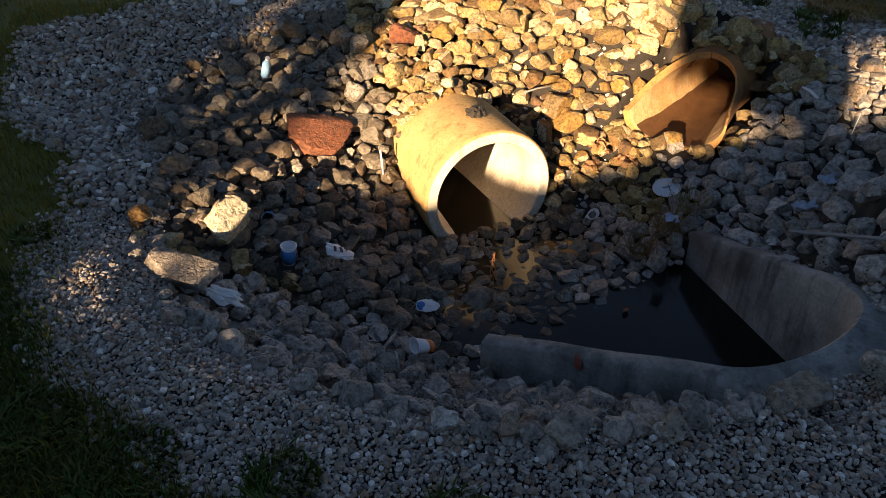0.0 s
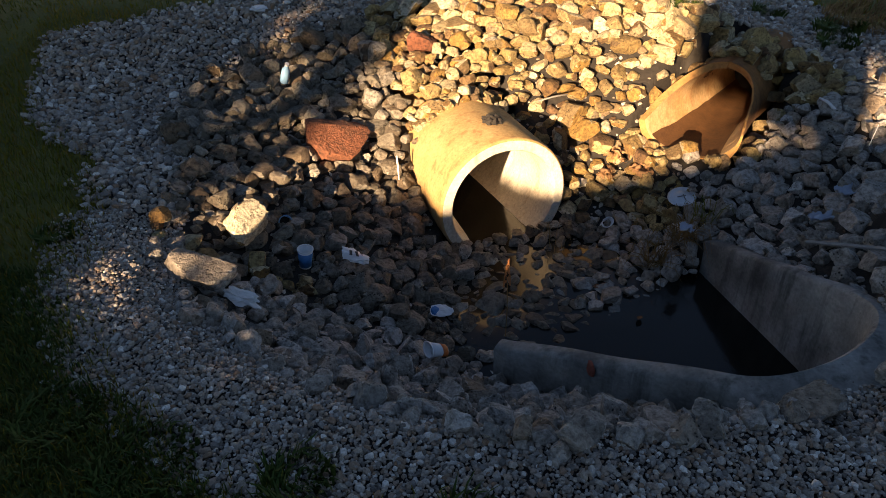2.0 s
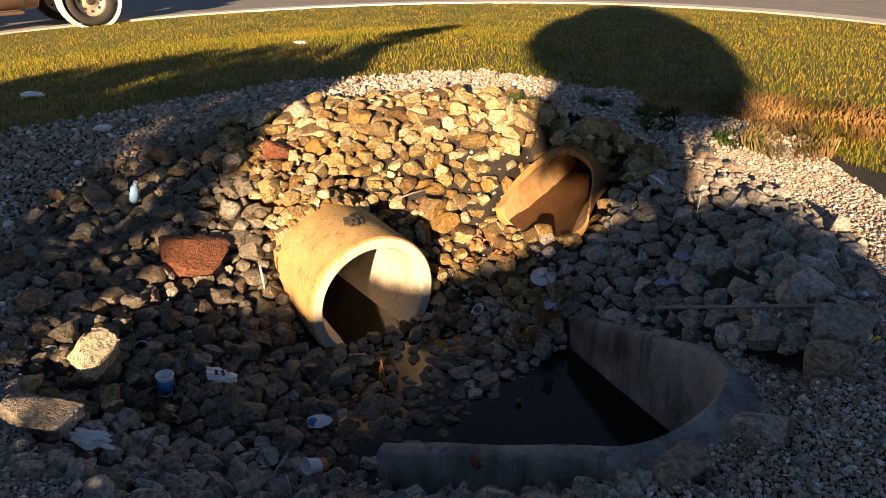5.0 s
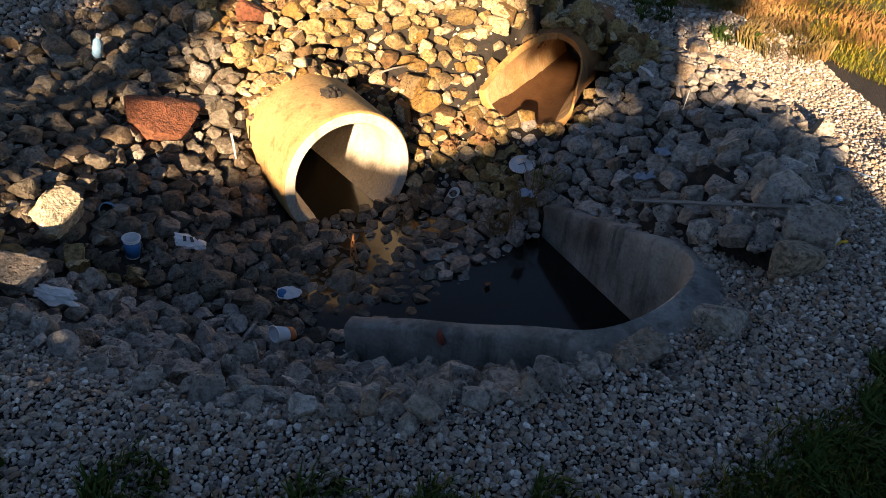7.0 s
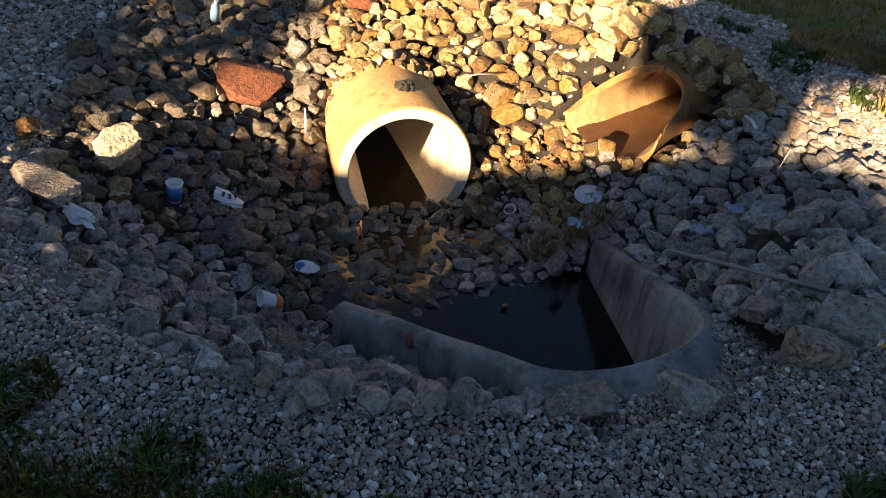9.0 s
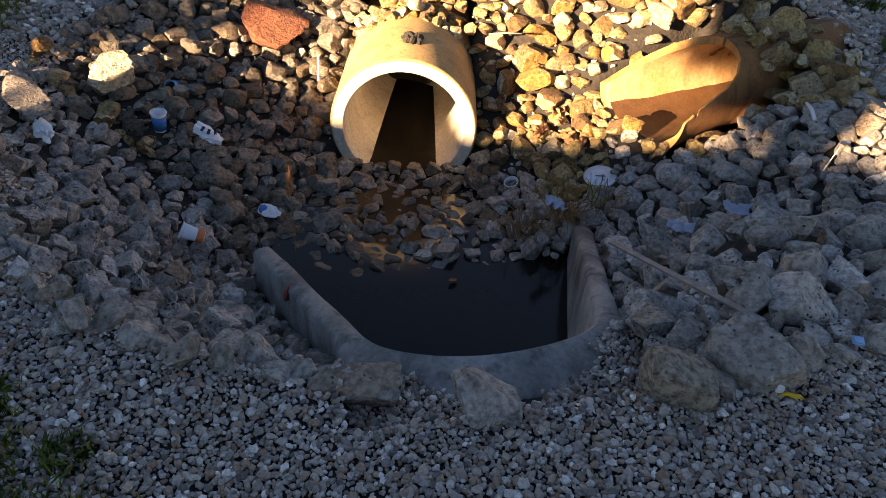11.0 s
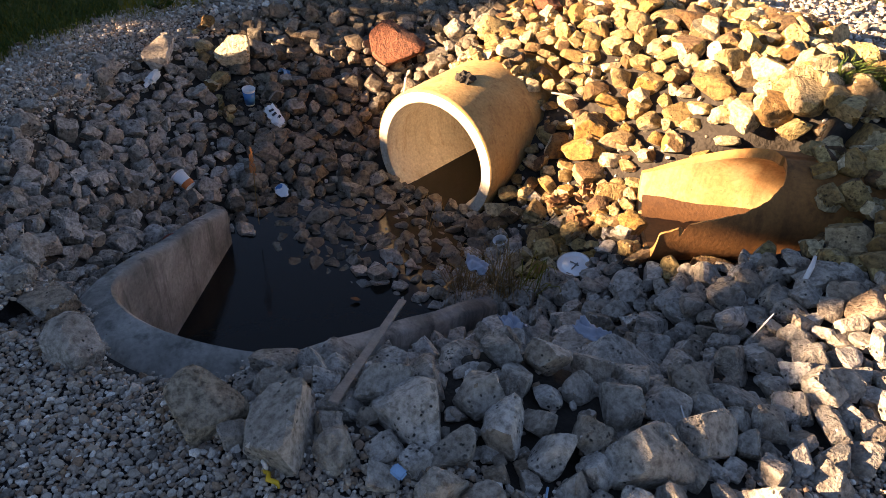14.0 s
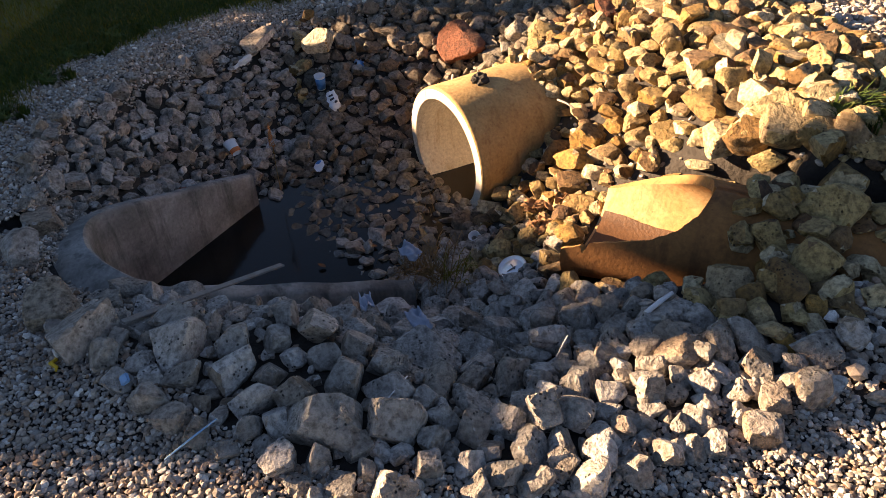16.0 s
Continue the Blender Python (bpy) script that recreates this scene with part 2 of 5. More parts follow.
def lathe(profile, n=24, m=None, wobble=0.0, seed=0):
    """Turns a profile of (radius, z) round the z axis."""
    rng = random.Random(seed)
    bm = bmesh.new()
    rings = []
    for r, z in profile:
        rings.append([bm.verts.new(((r + rng.uniform(-wobble, wobble)) * math.cos(2 * math.pi * i / n), (r + rng.uniform(-wobble, wobble)) * math.sin(2 * math.pi * i / n), z)) for i in range(n)])
    for a, c in zip(rings, rings[1:]):
        for i in range(n):
            j = (i + 1) % n
            bm.faces.new((a[i], a[j], c[j], c[i]))
    closed = profile[0] == profile[-1]
    for ring, flip in ((rings[0], True), (rings[-1], False)):
        if not closed and profile[0 if flip else -1][0] > 1e-4:
            bm.faces.new(ring[::-1] if flip else ring)
    bmesh.ops.remove_doubles(bm, verts=bm.verts[:], dist=1e-5)
    if m:
        bmesh.ops.transform(bm, matrix=m, verts=bm.verts[:])
    return bm


def tube(points, radii, n=7):
    """A round rod along points."""
    bm = bmesh.new()
    pts = [Vector(p) for p in points]
    rings = []
    for i, p in enumerate(pts):
        t = (pts[min(i + 1, len(pts) - 1)] - pts[max(i - 1, 0)]).normalized()
        a = t.orthogonal().normalized()
        c = t.cross(a)
        r = radii[i] if hasattr(radii, "__len__") else radii
        rings.append([bm.verts.new(p + r * (math.cos(2 * math.pi * k / n) * a + math.sin(2 * math.pi * k / n) * c)) for k in range(n)])
    for a, c in zip(rings, rings[1:]):
        for k in range(n):
            bm.faces.new((a[k], a[(k + 1) % n], c[(k + 1) % n], c[k]))
    bm.faces.new(rings[0][::-1])
    bm.faces.new(rings[-1])
    return bm


def step(x):
    x = np.clip(x, 0, 1)
    return x * x * (3 - 2 * x)


# ---- the plan: a bowl of rock in a gravel bed in a lawn ----
CX, CY, BOT = 0.55, 2.6, -0.635
DEG_BOWL = ((0, 1.4), (20, 2.0), (45, 2.05), (72, 1.95), (92, 1.62), (108, 1.52), (128, 1.42), (150, 1.95), (180, 1.98), (195, 2.06), (215, 1.92), (240, 1.62), (270, 1.42), (300, 1.42), (318, 1.45), (340, 1.4), (360, 1.4))
DEG_ROCK = ((0, 2.0), (20, 2.2), (38, 2.35), (52, 2.35), (67, 2.4), (90, 2.5), (115, 2.45), (134, 2.4), (153, 2.65), (168, 2.35), (176, 1.95), (200, 1.8), (220, 1.65), (245, 1.5), (270, 1.42), (292, 1.45), (304, 1.4), (311, 1.28), (326, 1.28), (331, 1.66), (342, 1.72), (360, 1.93))
DEG_LAWN = ((0, 2.6), (15, 3.1), (41, 3.3), (53, 3.35), (62, 4.0), (76, 3.55), (93, 3.4), (110, 3.45), (128, 3.3), (143, 3.4), (157, 4.1), (170, 3.2), (178, 2.5), (190, 2.25), (209, 2.2), (226, 2.1), (245, 1.95), (258, 1.82), (285, 1.82), (312, 1.95), (335, 2.15), (350, 2.3), (360, 2.6))
PIT_BACK, PIT_FRONT = Vector((1.47, 1.72)), Vector((0.77, 2.48))
PIT_AX = (PIT_FRONT - PIT_BACK).normalized()
PIT_RT = Vector((PIT_AX.y, -PIT_AX.x))
FL_FRONT, FL_AX = Vector((1.225, 3.71)), Vector((0.53, 0.85)).normalized()
FL_RT = Vector((FL_AX.y, -FL_AX.x))
PIPE_C, PIPE_AX = Vector((0.196, 3.123, -0.355)), Vector((-0.505, 0.863, 0.03)).normalized()
WATER_Z = -0.60


def polar(x, y):
    return np.hypot(x - CX, y - CY), np.degrees(np.arctan2(y - CY, x - CX)) % 360


def table(deg, rows):
    return np.interp(deg, [r[0] for r in rows], [r[1] for r in rows])


def wave(x, y):
    return 0.5 * np.sin(3.1 * x + 1.7 * y) + 0.3 * np.sin(-4.3 * x + 5.9 * y + 1) + 0.2 * np.sin(9.7 * x + 8.1 * y + 2)


def lawn_edge(x, y):
    """Positive on the lawn, negative in the gravel, in metres."""
    r, d = polar(x, y)
    return r - table(d, DEG_LAWN) - 0.09 * wave(1.7 * x, 1.7 * y)


def rock_edge(x, y):
    r, d = polar(x, y)
    return r - table(d, DEG_ROCK) - 0.06 * wave(1.5 * x + 3, 1.5 * y)


def pit_local(x, y):
    px, py = x - PIT_BACK.x, y - PIT_BACK.y
    return px * PIT_AX.x + py * PIT_AX.y, px * PIT_RT.x + py * PIT_RT.y


def pit_half(a):
    """Half the inner width of the trough at a metres from its back."""
    return (0.30 + 0.35 * np.maximum(a, 0)) * np.sqrt(np.clip(1 - np.clip((0.2 - a) / 0.2, 0, 1) ** 2.6, 0, 1))


def height(x, y, cut=True):
    x, y = np.asarray(x, float), np.asarray(y, float)
    r, d = polar(x, y)
    base = 0.33 * step((y - 3.3) / 1.6) * (1 - 0.7 * step((x - 1.0) / 1.3)) * (1 - step((np.hypot(x, y - 5.0) - 2.6) / 6.0))
    base = base - 0.10 * step((np.hypot(x, y - 4) - 6) / 6)
    base = base + 0.05 * step((x - 1.4) / 0.8) * step((3.3 - y) / 1.0) * step((y - 0.6) / 0.9) * step((4.5 - x) / 1.5)
    rb = table(d, DEG_BOWL)
    s = np.clip((r - 0.52) / (rb - 0.52), 0, 1)
    s = s + 0.10 * np.sin(math.pi * 2 * s) * -0.35
    h = BOT + (base - BOT) * s + 0.012 * wave(2 * x, 2 * y) * s
    # the seat of the flared end, and the hollow in front of it
    fx, fy = x - FL_FRONT.x, y - FL_FRONT.y
    fa, fb = fx * FL_AX.x + fy * FL_AX.y, fx * FL_RT.x + fy * FL_RT.y
    seat = step((0.38 - np.abs(fb)) / 0.06) * step((fa + 0.30) / 0.3) * step((0.74 - fa) / 0.1)
    h = h * (1 - seat) + np.minimum(h, -0.30 + 0.05 * fa) * seat
    h = np.where((np.abs(fb) < 0.25) & (fa > 0.03) & (fa < 1.2), np.minimum(h, -0.45 + 0.13 * step((0.12 - fa) / 0.12)), h)
    # silt before its lip
    sill = step((0.36 - np.abs(fb)) / 0.08) * step((fa + 0.22) / 0.12) * step((0.03 - fa) / 0.03)
    h = h * (1 - sill) + np.maximum(h, -0.275) * sill
    # the stones beside the trough lie lower than its rim
    a, w = pit_local(x, y)
    out = np.maximum(np.abs(w) - pit_half(np.clip(a, 0.05, 1.02)) - 0.075, np.maximum(a - 1.03, 0))
    h = np.where((a > -0.2) & (out < 0.4), np.minimum(h, -0.16 - 0.355 * np.clip(a, 0, 1.03) + 0.5 * np.maximum(out, 0) + 1.5 * np.maximum(0.17 - a, 0)), h)
    # the trench of stones along the outer flank
    h = h - 0.055 * step((-0.02 - rock_edge(x, y)) / 0.10) * step((2.35 - y) / 0.2) * step((1.35 - x) / 0.2)
    if not cut:
        # what lies over the barrels
        pa, pb = (x - PIPE_C.x) * PIPE_AX.x + (y - PIPE_C.y) * PIPE_AX.y, (x - PIPE_C.x) * PIPE_AX.y - (y - PIPE_C.y) * PIPE_AX.x
        over = PIPE_C.z + np.sqrt(np.maximum(0.385 ** 2 - pb ** 2, 0))
        h = np.where((np.abs(pb) < 0.385) & (pa > 0.3) & (pa < 1.65), np.maximum(h, over), h)
        return np.where((np.abs(fb) < 0.29) & (fa > 0.5) & (fa < 1.35), np.maximum(h, -0.075 + np.sqrt(np.maximum(0.238 ** 2 - fb ** 2, 0))), h)
    # the bore of the pipe
    pa, pb = (x - PIPE_C.x) * PIPE_AX.x + (y - PIPE_C.y) * PIPE_AX.y, (x - PIPE_C.x) * PIPE_AX.y - (y - PIPE_C.y) * PIPE_AX.x
    h = np.where((np.abs(pb) < 0.34) & (pa > -0.02) & (pa < 1.2), np.minimum(h, -0.80), h)
    # inside the concrete trough, and the gravel scraped off its back
    a, w = pit_local(x, y)
    h = np.where((a > -0.24) & (a < 0.15) & (np.abs(w) < 0.44), np.minimum(h, -0.075 + 0.25 * np.maximum(-a - 0.12, 0)), h)
    inside = (a > -0.03) & (a < 1.08) & (np.abs(w) < pit_half(np.clip(a, 0.0, 2)) + 0.035)
    return np.where(inside, -0.9, h)


def h1(x, y):
    return float(height(x, y))


# ---- ground: one sheet to the horizon ----
def axis_lines(lo, hi, pitch):
    mid = list(np.arange(lo, hi, pitch))
    out, stepw, v = [], pitch, hi
    while v < 900:
        out.append(v)
        stepw *= 1.22
        v += stepw
    low, stepw, v = [], pitch, lo - pitch
    while v > -900:
        low.append(v)
        stepw *= 1.22
        v -= stepw
    return np.array(low[::-1] + mid + out)


gx, gy = axis_lines(-3.2, 3.6, 0.035), axis_lines(0.2, 6.4, 0.035)
GX, GY = np.meshgrid(gx, gy)
GZ = height(GX, GY)
nx, ny = len(gx), len(gy)
idx = np.arange(nx * ny).reshape(ny, nx)
quads = np.stack([idx[:-1, :-1], idx[:-1, 1:], idx[1:, 1:], idx[1:, :-1]], -1).reshape(-1, 4)
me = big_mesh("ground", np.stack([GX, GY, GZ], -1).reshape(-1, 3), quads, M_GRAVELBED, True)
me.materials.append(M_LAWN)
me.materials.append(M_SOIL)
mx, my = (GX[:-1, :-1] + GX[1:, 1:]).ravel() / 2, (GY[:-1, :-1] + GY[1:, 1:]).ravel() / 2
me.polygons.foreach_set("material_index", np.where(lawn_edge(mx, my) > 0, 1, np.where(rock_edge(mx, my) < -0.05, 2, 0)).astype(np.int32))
tagged(new("ground", me), "gravel bed and soil, blackened for gap shade, in a mown lawn", "ground", kind="structure")


# ---- road with a kerb, on an arc ----
def circle3(p, q, r):
    ax, ay, bx, by, cx, cy = *p, *q, *r
    d = 2 * (ax * (by - cy) + bx * (cy - ay) + cx * (ay - by))
    ux = ((ax * ax + ay * ay) * (by - cy) + (bx * bx + by * by) * (cy - ay) + (cx * cx + cy * cy) * (ay - by)) / d
    uy = ((ax * ax + ay * ay) * (cx - bx) + (bx * bx + by * by) * (ax - cx) + (cx * cx + cy * cy) * (bx - ax)) / d
    return ux, uy, math.hypot(ax - ux, ay - uy)


RX, RY, RR = circle3((-8.6, 14.0), (0.5, 17.9), (8.0, 11.7))


def arc_band(name, r0, r1, z0, z1, material, a0, a1, n=90):
    bm = bmesh.new()
    prof = ((r0, z0), (r0, z1), (r1, z1), (r1, z0))
    rows = []
    for i in range(n + 1):
        a = radians(a0 + (a1 - a0) * i / n)
        rows.append([bm.verts.new((RX + r * math.cos(a), RY + r * math.sin(a), z)) for r, z in prof])
    for p, q in zip(rows, rows[1:]):
        for k in range(3):
            bm.faces.new((p[k], p[k + 1], q[k + 1], q[k]))
    bmesh.ops.recalc_face_normals(bm, faces=bm.faces[:])
    return part(name, bm, material)


tagged(arc_band("road", RR + 0.45, RR + 9.6, -0.25, -0.085, M_ASPHALT, -60, 240), "pale sunlit asphalt road", "road", kind="structure")
tagged(arc_band("kerb", RR, RR + 0.45, -0.25, -0.06, M_KERB, -60, 240), "pale concrete kerb and gutter", "kerb", kind="structure")
tagged(arc_band("kerb", RR + 9.6, RR + 10.0, -0.25, -0.02, M_KERB, -60, 240), "pale concrete kerb on the far side", "kerb", kind="structure")


# ---- concrete pipe end ----
def frame_on(axis, origin):
    z = axis.normalized()
    x = z.cross(Vector((0, 0, 1))).normalized()
    y = z.cross(x) * -1
    return Matrix.Translation(origin) @ Matrix((x, z.cross(x), z)).transposed().to_4x4()


pipe = thing("concrete_pipe", PIPE_C, "tan concrete drain pipe end jutting from the rocks", "pipe")
m_pipe = Matrix.Translation(-PIPE_C) @ frame_on(PIPE_AX, PIPE_C)
RO, RI, LEN = 0.385, 0.307, 1.7
part("barrel", lathe([(RO - 0.012, 0.0), (RO - 0.003, 0.006), (RO, 0.016), (RO, 0.35), (RO, 0.8), (RO, LEN), (RO - 0.03, LEN), (RO - 0.03, 0.6), (RO - 0.03, 0.002), (RO - 0.012, 0.0)], 96, m_pipe), M_PIPE, pipe, "golden tan concrete skin", True)
part("lining", lathe([(RO - 0.012, -0.001), (RO - 0.028, 0.004), (RO - 0.028, 0.6), (RO - 0.028, LEN), (RI, LEN), (RI, 1.0), (RI, 0.4), (RI, 0.12), (RI + 0.004, 0.012), (RI + 0.012, -0.001), (RO - 0.012, -0.001)], 96, m_pipe), M_BORE, pipe, "concrete rim and bore, paled for the sun on them", True)
for ob in pipe.children:
    ob.data.set_sharp_from_angle(angle=radians(50))
# the lug of old mortar on its crown
bm = bmesh.new()
bmesh.ops.create_icosphere(bm, subdivisions=3, radius=1)
for v in bm.verts:
    k = 1 + 0.5 * noise.noise(v.co * 2.3) + 0.25 * noise.noise(v.co * 6)
    v.co = Vector((v.co.x * 0.055 * k, v.co.y * 0.05 * k, v.co.z * 0.04 * k))
mark_at = PIPE_AX * 0.24 + Vector((0.02, 0.0, RO + 0.0))
bmesh.ops.translate(bm, verts=bm.verts[:], vec=mark_at)
part("mortar_lump", bm, M_SOIL, pipe, "dark lump of old mortar")

# ---- the grey trough of the outlet ----
WALL = 0.075


def pit_wall():
    """A U of wall whose top falls from the back to the open front."""
    n = 64
    a_of = [1.03 * (abs(2 * i / n - 1) ** 1.7) for i in range(n + 1)]
    inner = []
    for i, a in enumerate(a_of):
        side = -1 if i < n / 2 else 1
        inner.append(Vector((a, side * float(pit_half(a)))))
    outer = []
    for i, p in enumerate(inner):
        q = inner[min(i + 1, n)] - inner[max(i - 1, 0)]
        nrm = Vector((-q.y, q.x)).normalized()
        if nrm.dot(p - Vector((0.5, 0))) < 0:
            nrm = -nrm
        outer.append(p + nrm * (WALL + 0.13 * max(0, 1 - p.x / 0.22) ** 1.5))
    bm = bmesh.new()
    rings = []
    for p, q in zip(inner, outer):
        top = -0.035 - 0.355 * p.x + 0.004 * math.sin(17 * p.x + 9 * p.y)
        if p.x < 0.10:
            top -= 0.0
        e = (q - p) * (0.012 / max((q - p).length, 1e-4))
        ring = []
        drop = 0.05 * max(0, 1 - p.x / 0.22)
        for s, z in ((p, -0.95), (p, top - 0.45), (p, top - 0.10), (p, top - 0.014), (p + e, top), (p + (q - p) * 0.5, top - 0.25 * drop), (q - e, top - 0.004 - drop), (q, top - 0.016 - drop), (q, top - 0.2), (q, -0.95)):
            w = PIT_BACK + PIT_AX * s.x + PIT_RT * s.y
            ring.append(bm.verts.new((w.x, w.y, z)))
        rings.append(ring)
    for r, s in zip(rings, rings[1:]):
        for k in range(len(r) - 1):
            bm.faces.new((r[k], r[k + 1], s[k + 1], s[k]))
    bm.faces.new(rings[0])
    bm.faces.new(rings[-1][::-1])
    bmesh.ops.recalc_face_normals(bm, faces=bm.faces[:])
    return bm


pit = thing("outlet_trough", (PIT_BACK.x, PIT_BACK.y, 0), "weathered grey concrete flared outlet holding dark water", "drain outlet")
ob = part("wall", pit_wall(), M_PIT, None, smooth=True)
ob.parent, ob.matrix_parent_inverse = pit, pit.matrix_world.inverted()
ob.data.set_sharp_from_angle(angle=radians(50))
bm = bmesh.new()
vs = []
for a in np.linspace(1.03, 0.0, 14):
    w = PIT_BACK + PIT_AX * float(a) - PIT_RT * float(pit_half(a) + 0.01)
    vs.append(bm.verts.new((w.x, w.y, -0.82)))
for a in np.linspace(0.0, 1.03, 14):
    w = PIT_BACK + PIT_AX * float(a) + PIT_RT * float(pit_half(a) + 0.01)
    vs.append(bm.verts.new((w.x, w.y, -0.82)))
bmesh.ops.remove_doubles(bm, verts=bm.verts[:], dist=1e-4)
bm.faces.new([v for v in bm.verts])
ob = part("floor_slab", bm, M_PIT, None)
ob.parent, ob.matrix_parent_inverse = pit, pit.matrix_world.inverted()
bm = bmesh.new()
bmesh.ops.create_icosphere(bm, subdivisions=2, radius=1)
for v in bm.verts:
    v.co = Vector((v.co.x * 0.035, v.co.y * 0.012, v.co.z * 0.03)) * (1 + 0.3 * noise.noise(v.co * 3))
w = PIT_BACK + PIT_AX * 0.60 - PIT_RT * (float(pit_half(0.60)) + WALL)
bmesh.ops.transform(bm, matrix=Matrix.Translation((w.x, w.y, -0.29)) @ pose(0, 0, 0, 0, 0, math.degrees(math.atan2(PIT_AX.y, PIT_AX.x)) - 20), verts=bm.verts[:])
ob = part("red_patch", bm, M_RED, None, "rust-red patch on the concrete")
ob.parent, ob.matrix_parent_inverse = pit, pit.matrix_world.inverted()

# water lying in the trough and before the pipe
bm = bmesh.new()
bmesh.ops.create_grid(bm, x_segments=8, y_segments=8, size=1, matrix=Matrix.Translation((0.65, 2.75, WATER_Z)) @ Matrix.Diagonal((1.4, 1.4, 1, 1)))
tagged(part("water", bm, M_WATER), "still dark water in the outlet", "water", kind="structure")


# ---- the stained flared end ----
FL_LEN, FL_R, FL_HALF, FL_THICK = 0.48, 0.238, 0.318, 0.042
NEAR_WALL = ((0.0, -0.085), (0.05, -0.062), (0.11, -0.035), (0.22, -0.008), (0.32, 0.022), (0.40, 0.07), (0.45, 0.12), (0.49, 0.20))


def flare_size(a):
    """Share of the way to the barrel, half width and the height of the centre at a metres from the lip."""
    t = min(a / FL_LEN, 1.0)
    return t, FL_HALF + (FL_R - FL_HALF) * t ** 0.8, -0.08 + 0.02 * a


def flare_shell(a0, a1, na):
    """A trough that closes into a barrel: sections along the axis, each an arc from edge to edge."""
    nt_ = 48
    A = [a0 + (a1 - a0) * i / na for i in range(na + 1)]
    bm = bmesh.new()
    shells = []
    for inset in (0.0, FL_THICK):
        rows = []
        for a in A:
            t, w, zc = flare_size(a)
            chips = 0.006 * noise.noise(Vector((34 * a, 0, 0))) + 0.003 * noise.noise(Vector((90 * a, 3, 0)))
            far = -0.135 + 0.315 * t ** 1.05 + 0.2 * chips
            near = float(np.interp(a, [q[0] for q in NEAR_WALL], [q[1] for q in NEAR_WALL])) + chips * (t < 0.97) - 0.042 * math.exp(-((a - 0.085 - 0.3 * inset) / 0.010) ** 2)
            row = []
            lim = []
            for z in (far, near):
                c = max(-1.0, min(1.0, (zc - z) / FL_R))
                lim.append(180.0 if t >= 1 else min(180.0, math.degrees(math.acos(c))))
            for k in range(nt_ + 1):
                th = radians(-lim[0] + (lim[0] + lim[1]) * k / nt_)
                sx = math.copysign(abs(math.sin(th)) ** (1.0 - 0.4 * (1 - t) * (math.cos(th) > 0)), math.sin(th))
                # the broken edge is thin
                q = inset * (1 - 0.7 * float(step((k / nt_ - 0.72) / 0.28)) * (t < 1))
                p = FL_FRONT + FL_AX * a + FL_RT * ((w - q) * sx)
                row.append(bm.verts.new((p.x, p.y, zc - (FL_R - q) * math.cos(th))))
            rows.append(row)
        shells.append(rows)
    out, inn = shells
    for i in range(na):
        for k in range(nt_):
            bm.faces.new((out[i][k], out[i][k + 1], out[i + 1][k + 1], out[i + 1][k]))
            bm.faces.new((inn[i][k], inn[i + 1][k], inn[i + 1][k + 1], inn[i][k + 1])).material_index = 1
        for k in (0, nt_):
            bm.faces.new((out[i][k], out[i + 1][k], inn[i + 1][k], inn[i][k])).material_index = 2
    for i in (0, na):
        for k in range(nt_):
            bm.faces.new((out[i][k], out[i][k + 1], inn[i][k + 1], inn[i][k])).material_index = 2
    bmesh.ops.remove_doubles(bm, verts=bm.verts[:], dist=2e-4)
    bmesh.ops.recalc_face_normals(bm, faces=bm.faces[:])
    return bm


flare = thing("flared_end", (FL_FRONT.x, FL_FRONT.y, -0.3), "orange-stained concrete flared pipe end with a cracked edge", "drain outlet")
for name, a0, a1, na, label in (("flared_mouth", 0.0, FL_LEN, 90, "open trough with a chipped wall"), ("barrel", FL_LEN, 1.30, 12, "round buried barrel")):
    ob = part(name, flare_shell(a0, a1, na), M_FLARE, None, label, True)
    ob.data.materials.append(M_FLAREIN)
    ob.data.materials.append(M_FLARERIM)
    ob.parent, ob.matrix_parent_inverse = flare, flare.matrix_world.inverted()
    ob.data.set_sharp_from_angle(angle=radians(40))


# a thin dark shell in its lower half: the shade there, put into colour
M_FLARESHADE = simple("flare_shade_brown", [(0.3, (0.05, 0.022, 0.008)), (0.7, (0.13, 0.06, 0.02))], 12, 0.6, relief=0.4, dist=0.006)
bm = bmesh.new()
rows = []
for i in range(47):
    a = 0.012 + 1.3 * i / 46
    t, w, zc = flare_size(a)
    w, r = w - FL_THICK - 0.006, FL_R - FL_THICK - 0.006
    row = []
    left = radians(46 + 8 * t + 3 * noise.noise(Vector((6 * a, 1, 0))) + 1.5 * noise.noise(Vector((25 * a, 4, 0))))
    right = radians(44 + 6 * t)
    for k in range(25):
        th = -left + (left + right) * k / 24
        sx = math.copysign(abs(math.sin(th)) ** (1.0 - 0.4 * (1 - t)), math.sin(th))
        p = FL_FRONT + FL_AX * a + FL_RT * (w * sx)
        row.append(bm.verts.new((p.x, p.y, zc - r * math.cos(th))))
    rows.append(row)
for p, q in zip(rows, rows[1:]):
    for k in range(24):
        bm.faces.new((p[k], p[k + 1], q[k + 1], q[k]))
ob = part("silt_crust", bm, M_FLARESHADE, None, "dark brown shell standing in for the shade inside", True)
ob.parent, ob.matrix_parent_inverse = flare, flare.matrix_world.inverted()


